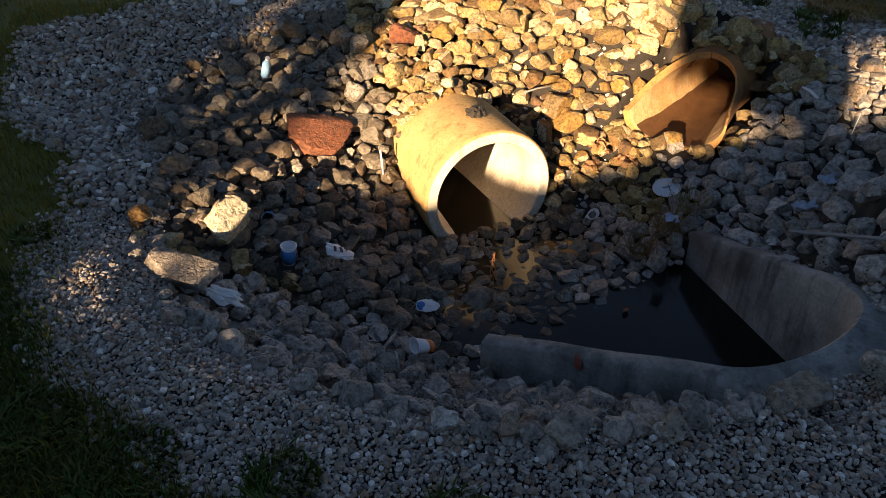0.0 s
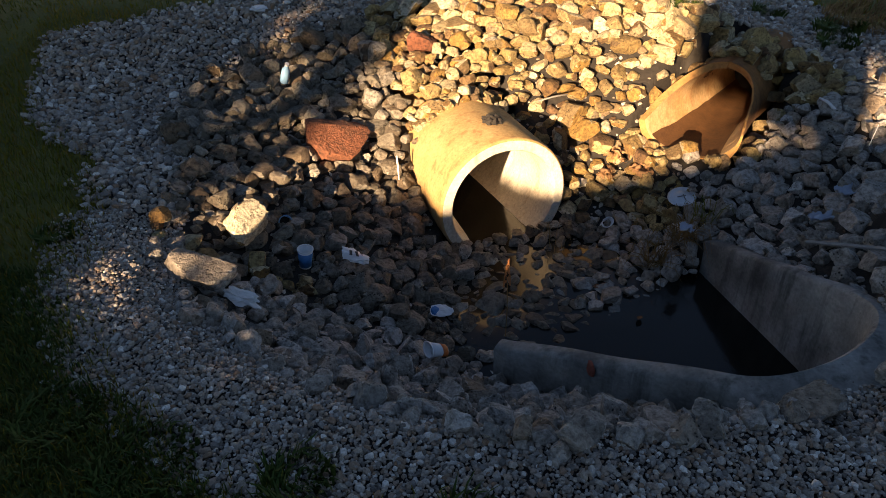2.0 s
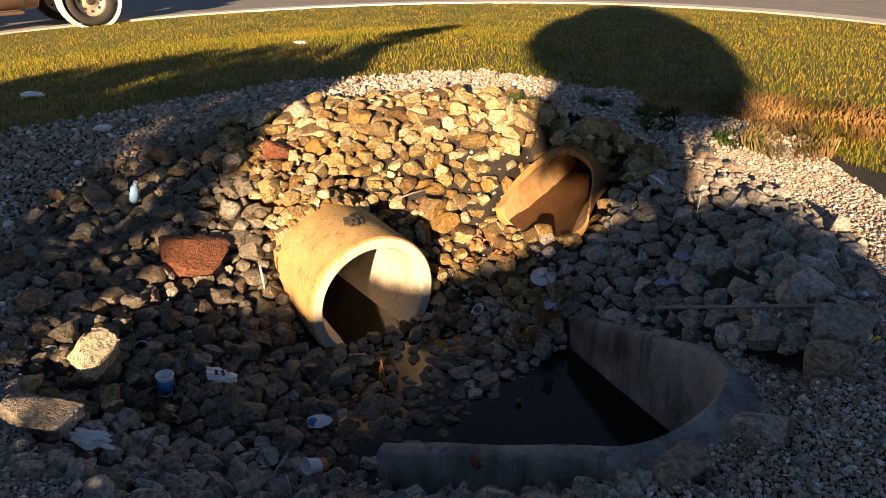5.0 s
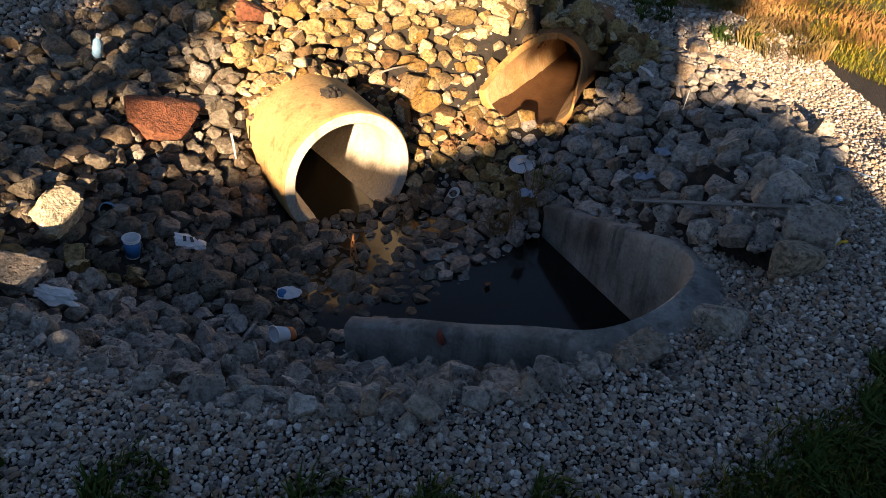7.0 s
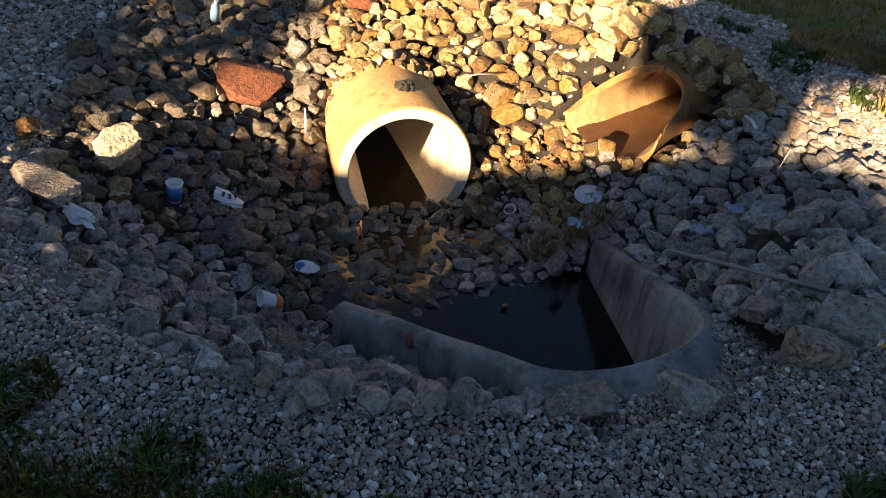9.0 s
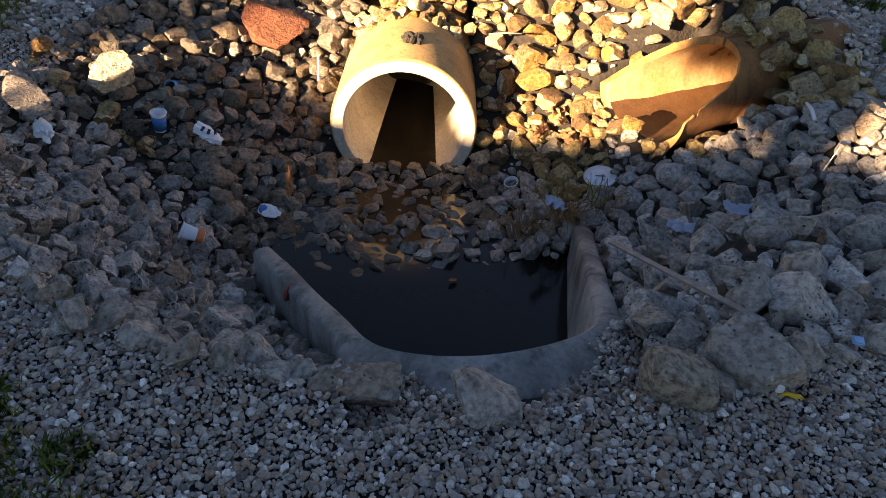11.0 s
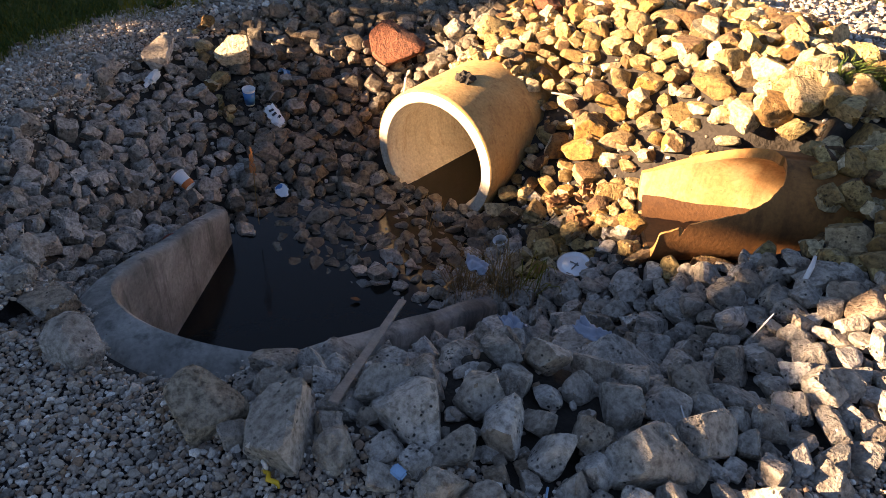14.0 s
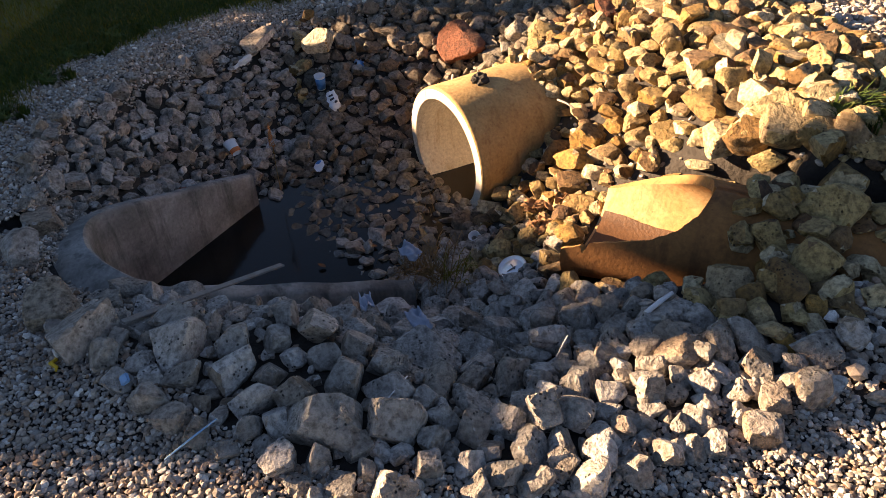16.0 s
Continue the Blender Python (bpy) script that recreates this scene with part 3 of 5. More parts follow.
# ---- unseen shade casters behind the walk: an added hedge and two trees ----
def leaf_cloud(centres, radii, count, size, seed, squash=1.0):
    rng = np.random.default_rng(seed)
    centres, radii = np.array(centres, float), np.array(radii, float)
    pick = rng.choice(len(centres), count, p=radii ** 2 / (radii ** 2).sum())
    way = rng.normal(size=(count, 3))
    way /= np.linalg.norm(way, axis=1)[:, None]
    at = centres[pick] + way * (radii[pick] * rng.uniform(0.35, 1.0, count) ** 0.5)[:, None] * (1, 1, squash)
    a = rng.normal(size=(count, 3))
    a /= np.linalg.norm(a, axis=1)[:, None]
    b = np.cross(a, rng.normal(size=(count, 3)))
    b /= np.linalg.norm(b, axis=1)[:, None]
    s = size * rng.uniform(0.6, 1.3, count)[:, None]
    v = np.stack([at - a * s, at + b * s * 0.45, at + a * s, at - b * s * 0.45], 1).reshape(-1, 3)
    return v, np.arange(4 * count).reshape(-1, 4)


BACK = -6.0
LIFT = -BACK * math.tan(radians(SUN_EL))


def behind(u, s=BACK):
    return SUN_N * u + SUN_H * s


def shade_tree(name, u, s, crown, count, size, seed, label, trunk_r):
    foot = behind(u, s)
    ob = thing(name, (foot.x, foot.y, 0), label, "tree")
    top = max(c[2] for c in crown)
    part("trunk", tube([(0, 0, -0.1), (0.03, 0.02, top * 0.4), (-0.02, 0.03, top * 0.75)], [trunk_r, trunk_r * 0.8, trunk_r * 0.4], 10), M_BARK, ob, smooth=True)
    for i, c in enumerate(crown[:6]):
        q = SUN_N * c[0] + SUN_H * c[1]
        part("limb", tube([(0, 0, top * 0.35), (q.x * 0.5, q.y * 0.5, (top * 0.4 + c[2]) / 2), (q.x, q.y, c[2])], [trunk_r * 0.5, trunk_r * 0.3, 0.02], 6), M_BARK, ob)
    cs = []
    for c in crown:
        q = SUN_N * c[0] + SUN_H * c[1]
        cs.append((q.x, q.y, c[2]))
    v, f = leaf_cloud(cs, [c[3] for c in crown], count, size, seed)
    cr = new("crown", big_mesh("crown", v, f, M_LEAF))
    cr.parent = ob
    return ob


rngt = random.Random(5)
ball = [(0.66 * math.cos(k * 1.05) * (0.5 + 0.5 * (k % 2)), rngt.uniform(-0.4, 0.4), LIFT + 2.34 + 0.42 * math.sin(k * 1.05) * (0.5 + 0.5 * (k % 2)), 0.68) for k in range(12)] + [(0.1, 0, LIFT + 2.38, 1.2), (-0.42, 0, LIFT + 1.36, 0.44), (-0.15, 0, LIFT + 1.5, 0.42)]
ball += [(-0.58 + 0.17 * k, 0, LIFT + (1.06 if k else 1.16), 0.25) for k in range(4)] + [(-0.5 + 0.25 * k, 0, LIFT + 1.42, 0.32) for k in range(3)]
shade_tree("shade_tree", 1.0, BACK, ball, 24000, 0.11, 3, "round-crowned broadleaf tree beside the lawn", 0.11)
wide = []
for k in range(80):
    u = rngt.uniform(-5.6, -1.82)
    top = 1.25 + 0.30 * (u + 5.7)
    wide.append((u + 3.4, rngt.uniform(-0.8, 0.8), LIFT + rngt.uniform(0.05 if u < -2.25 else 0.60, max(top, 0.9)), rngt.uniform(0.22, 0.36)))
wide += [(1.58, 0, LIFT + 0.66 + 0.2 * k, 0.20) for k in range(4)]
shade_tree("shade_tree", -3.4, BACK, wide, 10000, 0.10, 7, "wide leafy tree with gaps in its crown", 0.16)

# the hedge is added out of view; its top is fitted to the shade line
hedge = thing("hedge", (*behind(0)[:2], 0), "unseen green hedge added to cast the foreground shade", "hedge")
PROFILE_U, PROFILE_H = (-6.0, -3.0, -2.6, -2.1, -1.9, -1.64, -1.4, -1.3, -1.1, -0.59, 0.1, 0.5, 0.95, 1.3, 1.58, 1.72, 1.82, 1.92, 2.05, 2.5, 3.0), (0.80, 0.78, 0.76, 0.66, 0.48, 0.32, 0.31, 0.33, 0.33, 0.30, 0.50, 0.66, 0.81, 0.91, 0.93, 0.89, 0.79, 0.65, 0.53, 0.42, 0.30)
bm = bmesh.new()
rows = []
for u in np.linspace(-6.0, 3.0, 150):
    top = LIFT + float(np.interp(u, PROFILE_U, PROFILE_H)) - 0.05
    ring = []
    for s, z in ((-0.35, 0), (-0.38, top * 0.5), (-0.3, top - 0.1), (-0.1, top), (0.1, top), (0.3, top - 0.1), (0.38, top * 0.5), (0.35, 0)):
        q = SUN_N * u + SUN_H * s
        k = 0.03 * noise.noise(Vector((u * 4, s * 4, z * 4)))
        ring.append(bm.verts.new((q.x + k, q.y + k, z + k if z else -0.05)))
    rows.append(ring)
for p, q in zip(rows, rows[1:]):
    for k in range(7):
        bm.faces.new((p[k], p[k + 1], q[k + 1], q[k]))
bm.faces.new(rows[0])
bm.faces.new(rows[-1][::-1])
part("body", bm, M_LEAF, hedge)
cs = []
for u in np.linspace(-5.9, 2.95, 170):
    top = LIFT + float(np.interp(u, PROFILE_U, PROFILE_H))
    q = SUN_N * float(u)
    cs.append((q.x, q.y, top - 0.11))
v, f = leaf_cloud(cs, [0.13] * len(cs), 2600, 0.045, 11)
ob = new("foliage", big_mesh("foliage", v, f, M_LEAF))
ob.parent = hedge


# ---- rip-rap ----
def ico(sub):
    bm = bmesh.new()
    bmesh.ops.create_icosphere(bm, subdivisions=sub, radius=1)
    v = np.array([p.co[:] for p in bm.verts])
    bm.verts.index_update()
    f = np.array([[q.index for q in p.verts] for p in bm.faces])
    bm.free()
    return v, f


def rock_shape(seed, sub, soft=40.0, rough=0.036, cuts=9):
    """A broken stone: a ball cut by planes, with soft edges and a rough skin."""
    rng = np.random.default_rng(seed)
    v, f = ico(sub)
    # six sides of a skewed block, then broken corners
    n = np.concatenate([np.eye(3), -np.eye(3), np.zeros((cuts - 4, 3))])
    n[:6] += rng.normal(0, 0.22, (6, 3))
    n[6:] = rng.normal(size=(cuts - 4, 3))
    n /= np.linalg.norm(n, axis=1)[:, None]
    d = np.concatenate([rng.uniform(0.48, 0.68, 6), rng.uniform(0.58, 0.82, cuts - 4)])
    q = np.maximum(v @ n.T, 1e-3) / d
    rad = 1.0 / (np.sum(q ** soft, axis=1) + 1.0) ** (1 / soft)
    off = Vector(rng.uniform(-50, 50, 3))
    sk = np.array([noise.noise(Vector(p) * 1.7 + off) * 1.5 + noise.noise(Vector(p) * 4.2 + off) * 0.9 + noise.noise(Vector(p) * 9.5 + off) * 0.55 for p in v])
    v = v * (rad * (1 + rough * sk))[:, None]
    v -= (v.max(0) + v.min(0)) / 2
    return v / (v.max(0) - v.min(0)).mean() * 2, f


def spin(rng, n, tilt=1.0):
    """n random turns as matrices."""
    q = rng.normal(size=(n, 4))
    q /= np.linalg.norm(q, axis=1)[:, None]
    w, x, y, z = q.T
    return np.stack([1 - 2 * (y * y + z * z), 2 * (x * y - z * w), 2 * (x * z + y * w), 2 * (x * y + z * w), 1 - 2 * (x * x + z * z), 2 * (y * z - x * w), 2 * (x * z - y * w), 2 * (y * z + x * w), 1 - 2 * (x * x + y * y)], -1).reshape(n, 3, 3)


def clear_of(x, y, r, back=0.34):
    """How free a place is of the concrete: negative inside."""
    a, w = pit_local(x, y)
    pit_free = np.maximum(np.abs(w) - (pit_half(np.clip(a, 0.07 if back > 0.2 else 0.0, 1.02)) + WALL), np.maximum(-a - back, a - 1.0)) - 1.4 * r
    rel = np.array([x - PIPE_C.x, y - PIPE_C.y])
    t = rel[0] * PIPE_AX.x + rel[1] * PIPE_AX.y
    side = np.abs(rel[0] * PIPE_AX.y - rel[1] * PIPE_AX.x)
    pipe_free = np.maximum(side - RO, np.maximum(-t, t - 0.52)) - 0.9 * r
    fx, fy = x - FL_FRONT.x, y - FL_FRONT.y
    fa, fb = fx * FL_AX.x + fy * FL_AX.y, fx * FL_RT.x + fy * FL_RT.y
    fl_free = np.maximum(np.abs(fb) - 0.31 + 0.06 * np.clip(fa / 0.5, 0, 1), np.maximum(-fa - 0.02, fa - 0.58)) - 0.45 * r
    return np.minimum(np.minimum(pit_free, pipe_free), fl_free)


def rock_size(x, y, rng):
    """Larger along the right bank, small at the water."""
    big = 0.041 + 0.014 * step((x - 1.2) / 0.8) * step((3.6 - y) / 0.8)
    big += 0.014 * step((y - 3.6) / 0.8) - 0.008 * step((0.75 - math.hypot(x - 0.55, y - 2.7)) / 0.3)
    big += 0.004 * float(step((2.15 - y) / 0.4)) * float(step((1.3 - x) / 0.4)) * float(step((x + 0.6) / 0.5))
    return big * min(rng.choice([0.75, 0.95, 1.0, 1.15, 1.35, 1.6], p=[0.22, 0.2, 0.2, 0.2, 0.13, 0.05]), 1.2 if (x > 1.4 and y < 3.2) or y < 2.2 else 2)


# where loose things rest on the stones: x, y, z, room
RESTING = ((-0.69, 2.32, -0.38, 0.07), (0.055, 1.895, -0.41, 0.08), (0.765, 3.32, -0.62, 0.08), (2.255, 3.23, -0.12, 0.06), (1.08, 3.70, -0.39, 0.06), (-0.88, 2.60, -0.24, 0.05), (1.20, 3.40, -0.44, 0.10), (-0.47, 2.42, -0.35, 0.09), (-0.04, 2.35, -0.57, 0.09), (-0.76, 1.82, -0.17, 0.10), (-1.25, 3.69, 0.08, 0.07), (1.86, 2.98, -0.13, 0.08), (1.70, 2.78, -0.16, 0.07)) + ((-0.80, 3.27, -0.16, 0.15), (-0.46, 4.14, 0.10, 0.08), (-0.10, 4.04, 0.02, 0.08), (-0.97, 1.88, -0.10, 0.12), (-0.95, 2.30, -0.13, 0.08), (1.90, 1.79, 0.0, 0.10), (2.05, 3.0, -0.2, 0.14))
BAR_A, BAR_B = Vector((1.53, 2.45, -0.085)), Vector((2.045, 2.075, 0.115))
rng = np.random.default_rng(21)
spots = []
cells = {}
for layer, tries, gap, small in ((0, 90000, 0.94, 1.0), (1, 9000, 1.6, 0.85)):
    if layer:
        cells.clear()
    for _ in range(tries):
        x, y = rng.uniform(-2.5, 2.9), rng.uniform(0.9, 5.4)
        e = float(rock_edge(x, y))
        if e > 0.03 or (e > -0.25 and rng.random() < 0.25 + 1.0 * max(0, e + 0.1)):
            continue
        r = rock_size(x, y, rng) * small
        if e > -0.15:
            r *= rng.uniform(0.6, 1.05)
        if clear_of(x, y, r) < 0:
            continue
        c = (int(x // 0.2), int(y // 0.2))
        near = [s for i in (-1, 0, 1) for j in (-1, 0, 1) for s in cells.get((c[0] + i, c[1] + j), ())]
        tight = gap * (0.9 if y > 3.0 and e < -0.15 else 1.0)
        if any((x - s[0]) ** 2 + (y - s[1]) ** 2 < (tight * (r + s[2])) ** 2 for s in near):
            continue
        pa, pw = pit_local(x, y)
        if layer == 1 and ((-0.1 < pa < 1.1 and abs(pw) < float(pit_half(min(max(pa, 0.05), 1.0))) + 0.32) or (x > 1.3 and y < 3.3) or (y < 2.3 and rng.random() < 0.6)):
            continue
        z = float(height(x, y, False))
        if any((x - q[0]) ** 2 + (y - q[1]) ** 2 < (q[3] + 0.8 * r) ** 2 and z + (1.5 if layer == 0 else 2.3) * r > q[2] for q in RESTING):
            continue
        s = (x, y, r, z, layer)
        cells.setdefault(c, []).append(s)
        spots.append(s)

# settle the lower layer: crowded stones push each other apart and then keep to their own room
low = np.array([q[:3] for q in spots if q[4] == 0])
rad = low[:, 2]
want = 1.08 * (rad[:, None] + rad[None])
np.fill_diagonal(want, 0)
home = low[:, :2].copy()
for _ in range(36):
    gapv = low[:, None, :2] - low[None, :, :2]
    dist = np.maximum(np.hypot(gapv[..., 0], gapv[..., 1]), 1e-4)
    push = np.clip(want - dist, 0, None) / dist
    np.fill_diagonal(push, 0)
    moved = low[:, :2] + 0.22 * (gapv * push[..., None]).sum(1)
    moved = home + np.clip(moved - home, -0.06, 0.06)
    free = np.array([clear_of(x, y, r) for (x, y), r in zip(moved, rad)]) > 0
    low[free, :2] = moved[free]
dist = np.hypot(low[:, None, 0] - low[None, :, 0], low[:, None, 1] - low[None, :, 1])
np.fill_diagonal(dist, 9)
room = (dist * rad[:, None] / (rad[:, None] + rad[None])).min(1) / 0.97
low[:, 2] = np.clip(room, 0.78 * rad, 1.15 * rad) * (0.95 - 0.11 * step((2.35 - low[:, 1]) / 0.2) * (low[:, 0] < 1.4))
spots = [(*q, 0.0, 0) for q in low] + [q for q in spots if q[4] == 1]
# small stones in the widest gaps
chips = []
for _ in range(26000):
    x, y, r = rng.uniform(-2.4, 2.8), rng.uniform(1.0, 5.3), rng.uniform(0.014, 0.026)
    if rock_edge(x, y) > -0.08 or clear_of(x, y, r) < 0.0:
        continue
    d = np.hypot(low[:, 0] - x, low[:, 1] - y) - 0.86 * low[:, 2]
    if d.min() < 0.8 * r or any((x - q[0]) ** 2 + (y - q[1]) ** 2 < (1.1 * (r + q[2])) ** 2 for q in chips[-160:]):
        continue
    if any((x - q[0]) ** 2 + (y - q[1]) ** 2 < (0.5 * q[3]) ** 2 for q in RESTING):
        continue
    chips.append((x, y, r, 0.0, 0))
spots += chips
for i, (x, y, r, z, layer) in enumerate(spots):
    zc = float(height(x, y, False)) + ((0.58 - 0.06 * float(step((2.3 - y) / 0.2)) * (x < 1.3) - 0.16 * float(step((x - 1.8) / 0.3)) * (y < 3.3)) if layer == 0 else 1.2) * r
    # under the steel bar they lie lower
    along = Vector((x, y, 0)) - BAR_A
    k = min(1.0, max(0.0, along.xy.dot((BAR_B - BAR_A).xy) / (BAR_B - BAR_A).xy.length_squared))
    rest = BAR_A.lerp(BAR_B, k)
    if (Vector((x, y)) - rest.xy).length < r + 0.03:
        zc = min(zc, rest.z - 0.9 * r)
    spots[i] = (float(x), float(y), float(r), zc, layer)

shapes_fine = [rock_shape(100 + i, 4) for i in range(14)]
shapes_rough = [rock_shape(100 + i, 3) for i in range(14)]
fine_meshes = {}
turns = spin(rng, len(spots))
stretch = rng.uniform(0.78, 1.35, (len(spots), 3))
stretch[:, 2] *= 0.85
# the stones of the near bank are things of their own, those farther off one heap
order = sorted([i for i in range(len(spots)) if spots[i][2] > 0.027], key=lambda i: min(math.hypot(spots[i][0] - 2.0, spots[i][1] - 2.5), math.hypot(spots[i][0] - 0.3, spots[i][1] - 1.5) * 1.3))


def on_bank(x, y):
    return y + 0.35 * wave(3 * x, 3 * y) > 3.05 + 0.25 * max(0, x) + 0.45 * max(0, x - 1.1) or (x < -0.6 and y > 2.1)


def muddy_or_shaded(x, y):
    """The stones left of the water and up the bank, darkened for mud and shade."""
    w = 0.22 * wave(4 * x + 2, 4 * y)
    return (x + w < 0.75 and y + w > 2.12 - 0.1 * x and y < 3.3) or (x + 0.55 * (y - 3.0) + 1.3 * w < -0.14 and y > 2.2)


KINDS = ((M_ROCK, "grey pitted limestone rock of the rip-rap", "heap of grey broken limestone rocks"), (M_BANK, "ochre broken limestone rock on the bank", "heap of ochre broken limestone rocks on the bank"), (M_MUDSHADEROCK, "limestone rock darkened for mud and bank shade", "heap of rocks darkened for mud and bank shade"))
kind_of = [2 if muddy_or_shaded(q[0], q[1]) else int(on_bank(q[0], q[1])) for q in spots]
single = set(order[:300])
heaps = {0: [], 1: [], 2: []}
for i, (x, y, r, z, layer) in enumerate(spots):
    k = int(rng.integers(14))
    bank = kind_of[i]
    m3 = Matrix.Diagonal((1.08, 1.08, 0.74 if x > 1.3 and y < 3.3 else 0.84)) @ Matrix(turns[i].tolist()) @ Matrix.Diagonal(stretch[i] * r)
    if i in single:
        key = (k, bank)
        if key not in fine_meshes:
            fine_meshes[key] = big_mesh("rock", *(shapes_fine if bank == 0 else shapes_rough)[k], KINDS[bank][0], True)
            fine_meshes[key].set_sharp_from_angle(angle=radians(24))
        ob = new("rock", fine_meshes[key])
        # turned and then flattened, so that broad sides lie down
        ob.matrix_world = Matrix.Translation((x, y, z)) @ m3.to_4x4()
        tagged(ob, KINDS[bank][1], "rock", "rip-rap rocks")
    else:
        v, f = shapes_rough[k]
        heaps[bank].append((v @ np.array(m3).T + (x, y, z), f))
for bank, pieces in heaps.items():
    if not pieces:
        continue
    off, vs, fs = 0, [], []
    for v, f in pieces:
        vs.append(v)
        fs.append(f + off)
        off += len(v)
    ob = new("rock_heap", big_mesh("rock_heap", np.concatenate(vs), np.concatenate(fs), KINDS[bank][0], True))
    ob.data.set_sharp_from_angle(angle=radians(30))
    tagged(ob, KINDS[bank][2], "rocks", kind="stuff")


# ---- gravel ----
def scatter_gravel(name, pitch, lo, hi, keep, seed, label, upper=0.45, grain=0.0):
    """Crushed stones: one close layer on a jittered grid, and looser ones on top of it."""
    rng = np.random.default_rng(seed)
    xs, ys, up = [], [], []
    for level, share in ((0, 1.0), (1, upper)):
        px, py = np.meshgrid(np.arange(lo[0], hi[0], pitch), np.arange(lo[1], hi[1], pitch * 0.92))
        px = px + (np.arange(px.shape[0]) % 2)[:, None] * pitch * 0.5
        px, py = (q.ravel() + rng.uniform(-0.42, 0.42, q.size) * pitch for q in (px, py))
        ok = keep(px, py, rng) & (rng.random(px.size) < share)
        xs.append(px[ok])
        ys.append(py[ok])
        up.append(np.full(ok.sum(), float(level)))
    x, y, up = np.concatenate(xs), np.concatenate(ys), np.concatenate(up)
    n = len(x)
    base, f = ico(1)
    kinds = []
    for k in range(24):
        r2 = np.random.default_rng(900 + k)
        cut = r2.normal(size=(5, 3))
        cut /= np.linalg.norm(cut, axis=1)[:, None]
        d = np.maximum((base @ cut.T) / r2.uniform(0.5, 0.85, 5), 1.0).max(1)
        kinds.append(base / d[:, None] * r2.uniform(0.88, 1.12, (len(base), 1)))
    kinds = np.array(kinds)
    s = (grain or 0.60 * pitch) * rng.choice([0.6, 0.8, 1.0, 1.25, 1.7], n, p=[0.16, 0.25, 0.33, 0.2, 0.06])
    sc = rng.uniform(0.75, 1.4, (n, 3)) * s[:, None]
    sc[:, 2] *= 0.7
    yaw, lx, ly = rng.uniform(0, 2 * math.pi, n), rng.normal(0, 0.35, n), rng.normal(0, 0.35, n)
    cz, sz, z1 = np.cos(yaw), np.sin(yaw), np.zeros(n)
    tilt = np.stack([cz, -sz, lx, sz, cz, ly, -(lx * cz + ly * sz), lx * sz - ly * cz, z1 + 1], -1).reshape(n, 3, 3)
    v = kinds[rng.integers(len(kinds), size=n)] * sc[:, None, :]
    v = np.einsum("nij,nkj->nki", tilt, v)
    v += np.stack([x, y, height(x, y) + 0.35 * s + up * 0.45 * pitch + rng.uniform(-0.25, 0.4, n) * s], -1)[:, None, :]
    faces = (f[None] + (np.arange(n) * len(base))[:, None, None]).reshape(-1, 3)
    tagged(new(name, big_mesh(name, v.reshape(-1, 3), faces, M_GRAVEL)), label, "gravel", kind="stuff")


def behind_trough(x, y):
    a, w = pit_local(x, y)
    return (a > -0.5) & (a < 0.12) & (np.abs(w) < 0.66)


def bed(x, y, rng):
    e, g = rock_edge(x, y), lawn_edge(x, y)
    return ((e > -0.07 + 0.05 * wave(9 * x, 9 * y)) | behind_trough(x, y)) & (g < rng.uniform(-0.05, 0.10, len(x))) & (clear_of(x, y, 0.0, 0.17) > 0)


def near_bed(x, y, rng):
    return bed(x, y, rng) & ((y < 2.2) | (x > 1.9)) & (y < 4.2)


def far_bed(x, y, rng):
    return bed(x, y, rng) & ~(((y < 2.2) | (x > 1.9)) & (y < 4.2))


def gaps(x, y, rng):
    return (rock_edge(x, y) < -0.2) & (clear_of(x, y, 0.0) > 0.0)


scatter_gravel("gravel", 0.0128, (-2.2, 0.6), (3.2, 4.2), near_bed, 31, "bed of grey and tan crushed gravel")
scatter_gravel("gravel", 0.026, (-4.2, 1.8), (4.6, 7.2), far_bed, 32, "bed of sunlit crushed gravel round the rocks", 0.3)
scatter_gravel("gravel", 0.075, (-2.2, 1.0), (2.8, 5.2), gaps, 33, "small stones between the rocks", 0.0, 0.012)


# ---- grass ----
def blades(name, x, y, length, width, seed, material, label, lean=0.5, category="grass"):
    rng = np.random.default_rng(seed)
    n = len(x)
    a = rng.uniform(0, 2 * math.pi, n)
    ln = length * rng.uniform(0.5, 1.25, n)
    ll = rng.uniform(0.1, 1.0, n) * lean * ln
    b = a + rng.uniform(-1.2, 1.2, n)
    side = np.stack([np.cos(a), np.sin(a), np.zeros(n)], -1) * (width * rng.uniform(0.7, 1.3, n))[:, None]
    out = np.stack([np.sin(b), -np.cos(b), np.zeros(n)], -1)
    foot = np.stack([x, y, height(x, y) - 0.005], -1)
    mid = foot + out * (0.35 * ll)[:, None] + np.array([0, 0, 0.6]) * ln[:, None]
    tip = foot + out * ll[:, None] + np.array([0, 0, 1.0]) * (ln * (1 - 0.25 * lean))[:, None]
    v = np.stack([foot - side, foot + side, mid + side * 0.7, mid - side * 0.7, tip], 1).reshape(-1, 3)
    o = (np.arange(n) * 5)[:, None]
    f = np.concatenate([o + [0, 1, 2], o + [0, 2, 3], o + [3, 2, 4]])
    ob = new(name, big_mesh(name, v, f, material))
    return tagged(ob, label, category, kind="stuff")


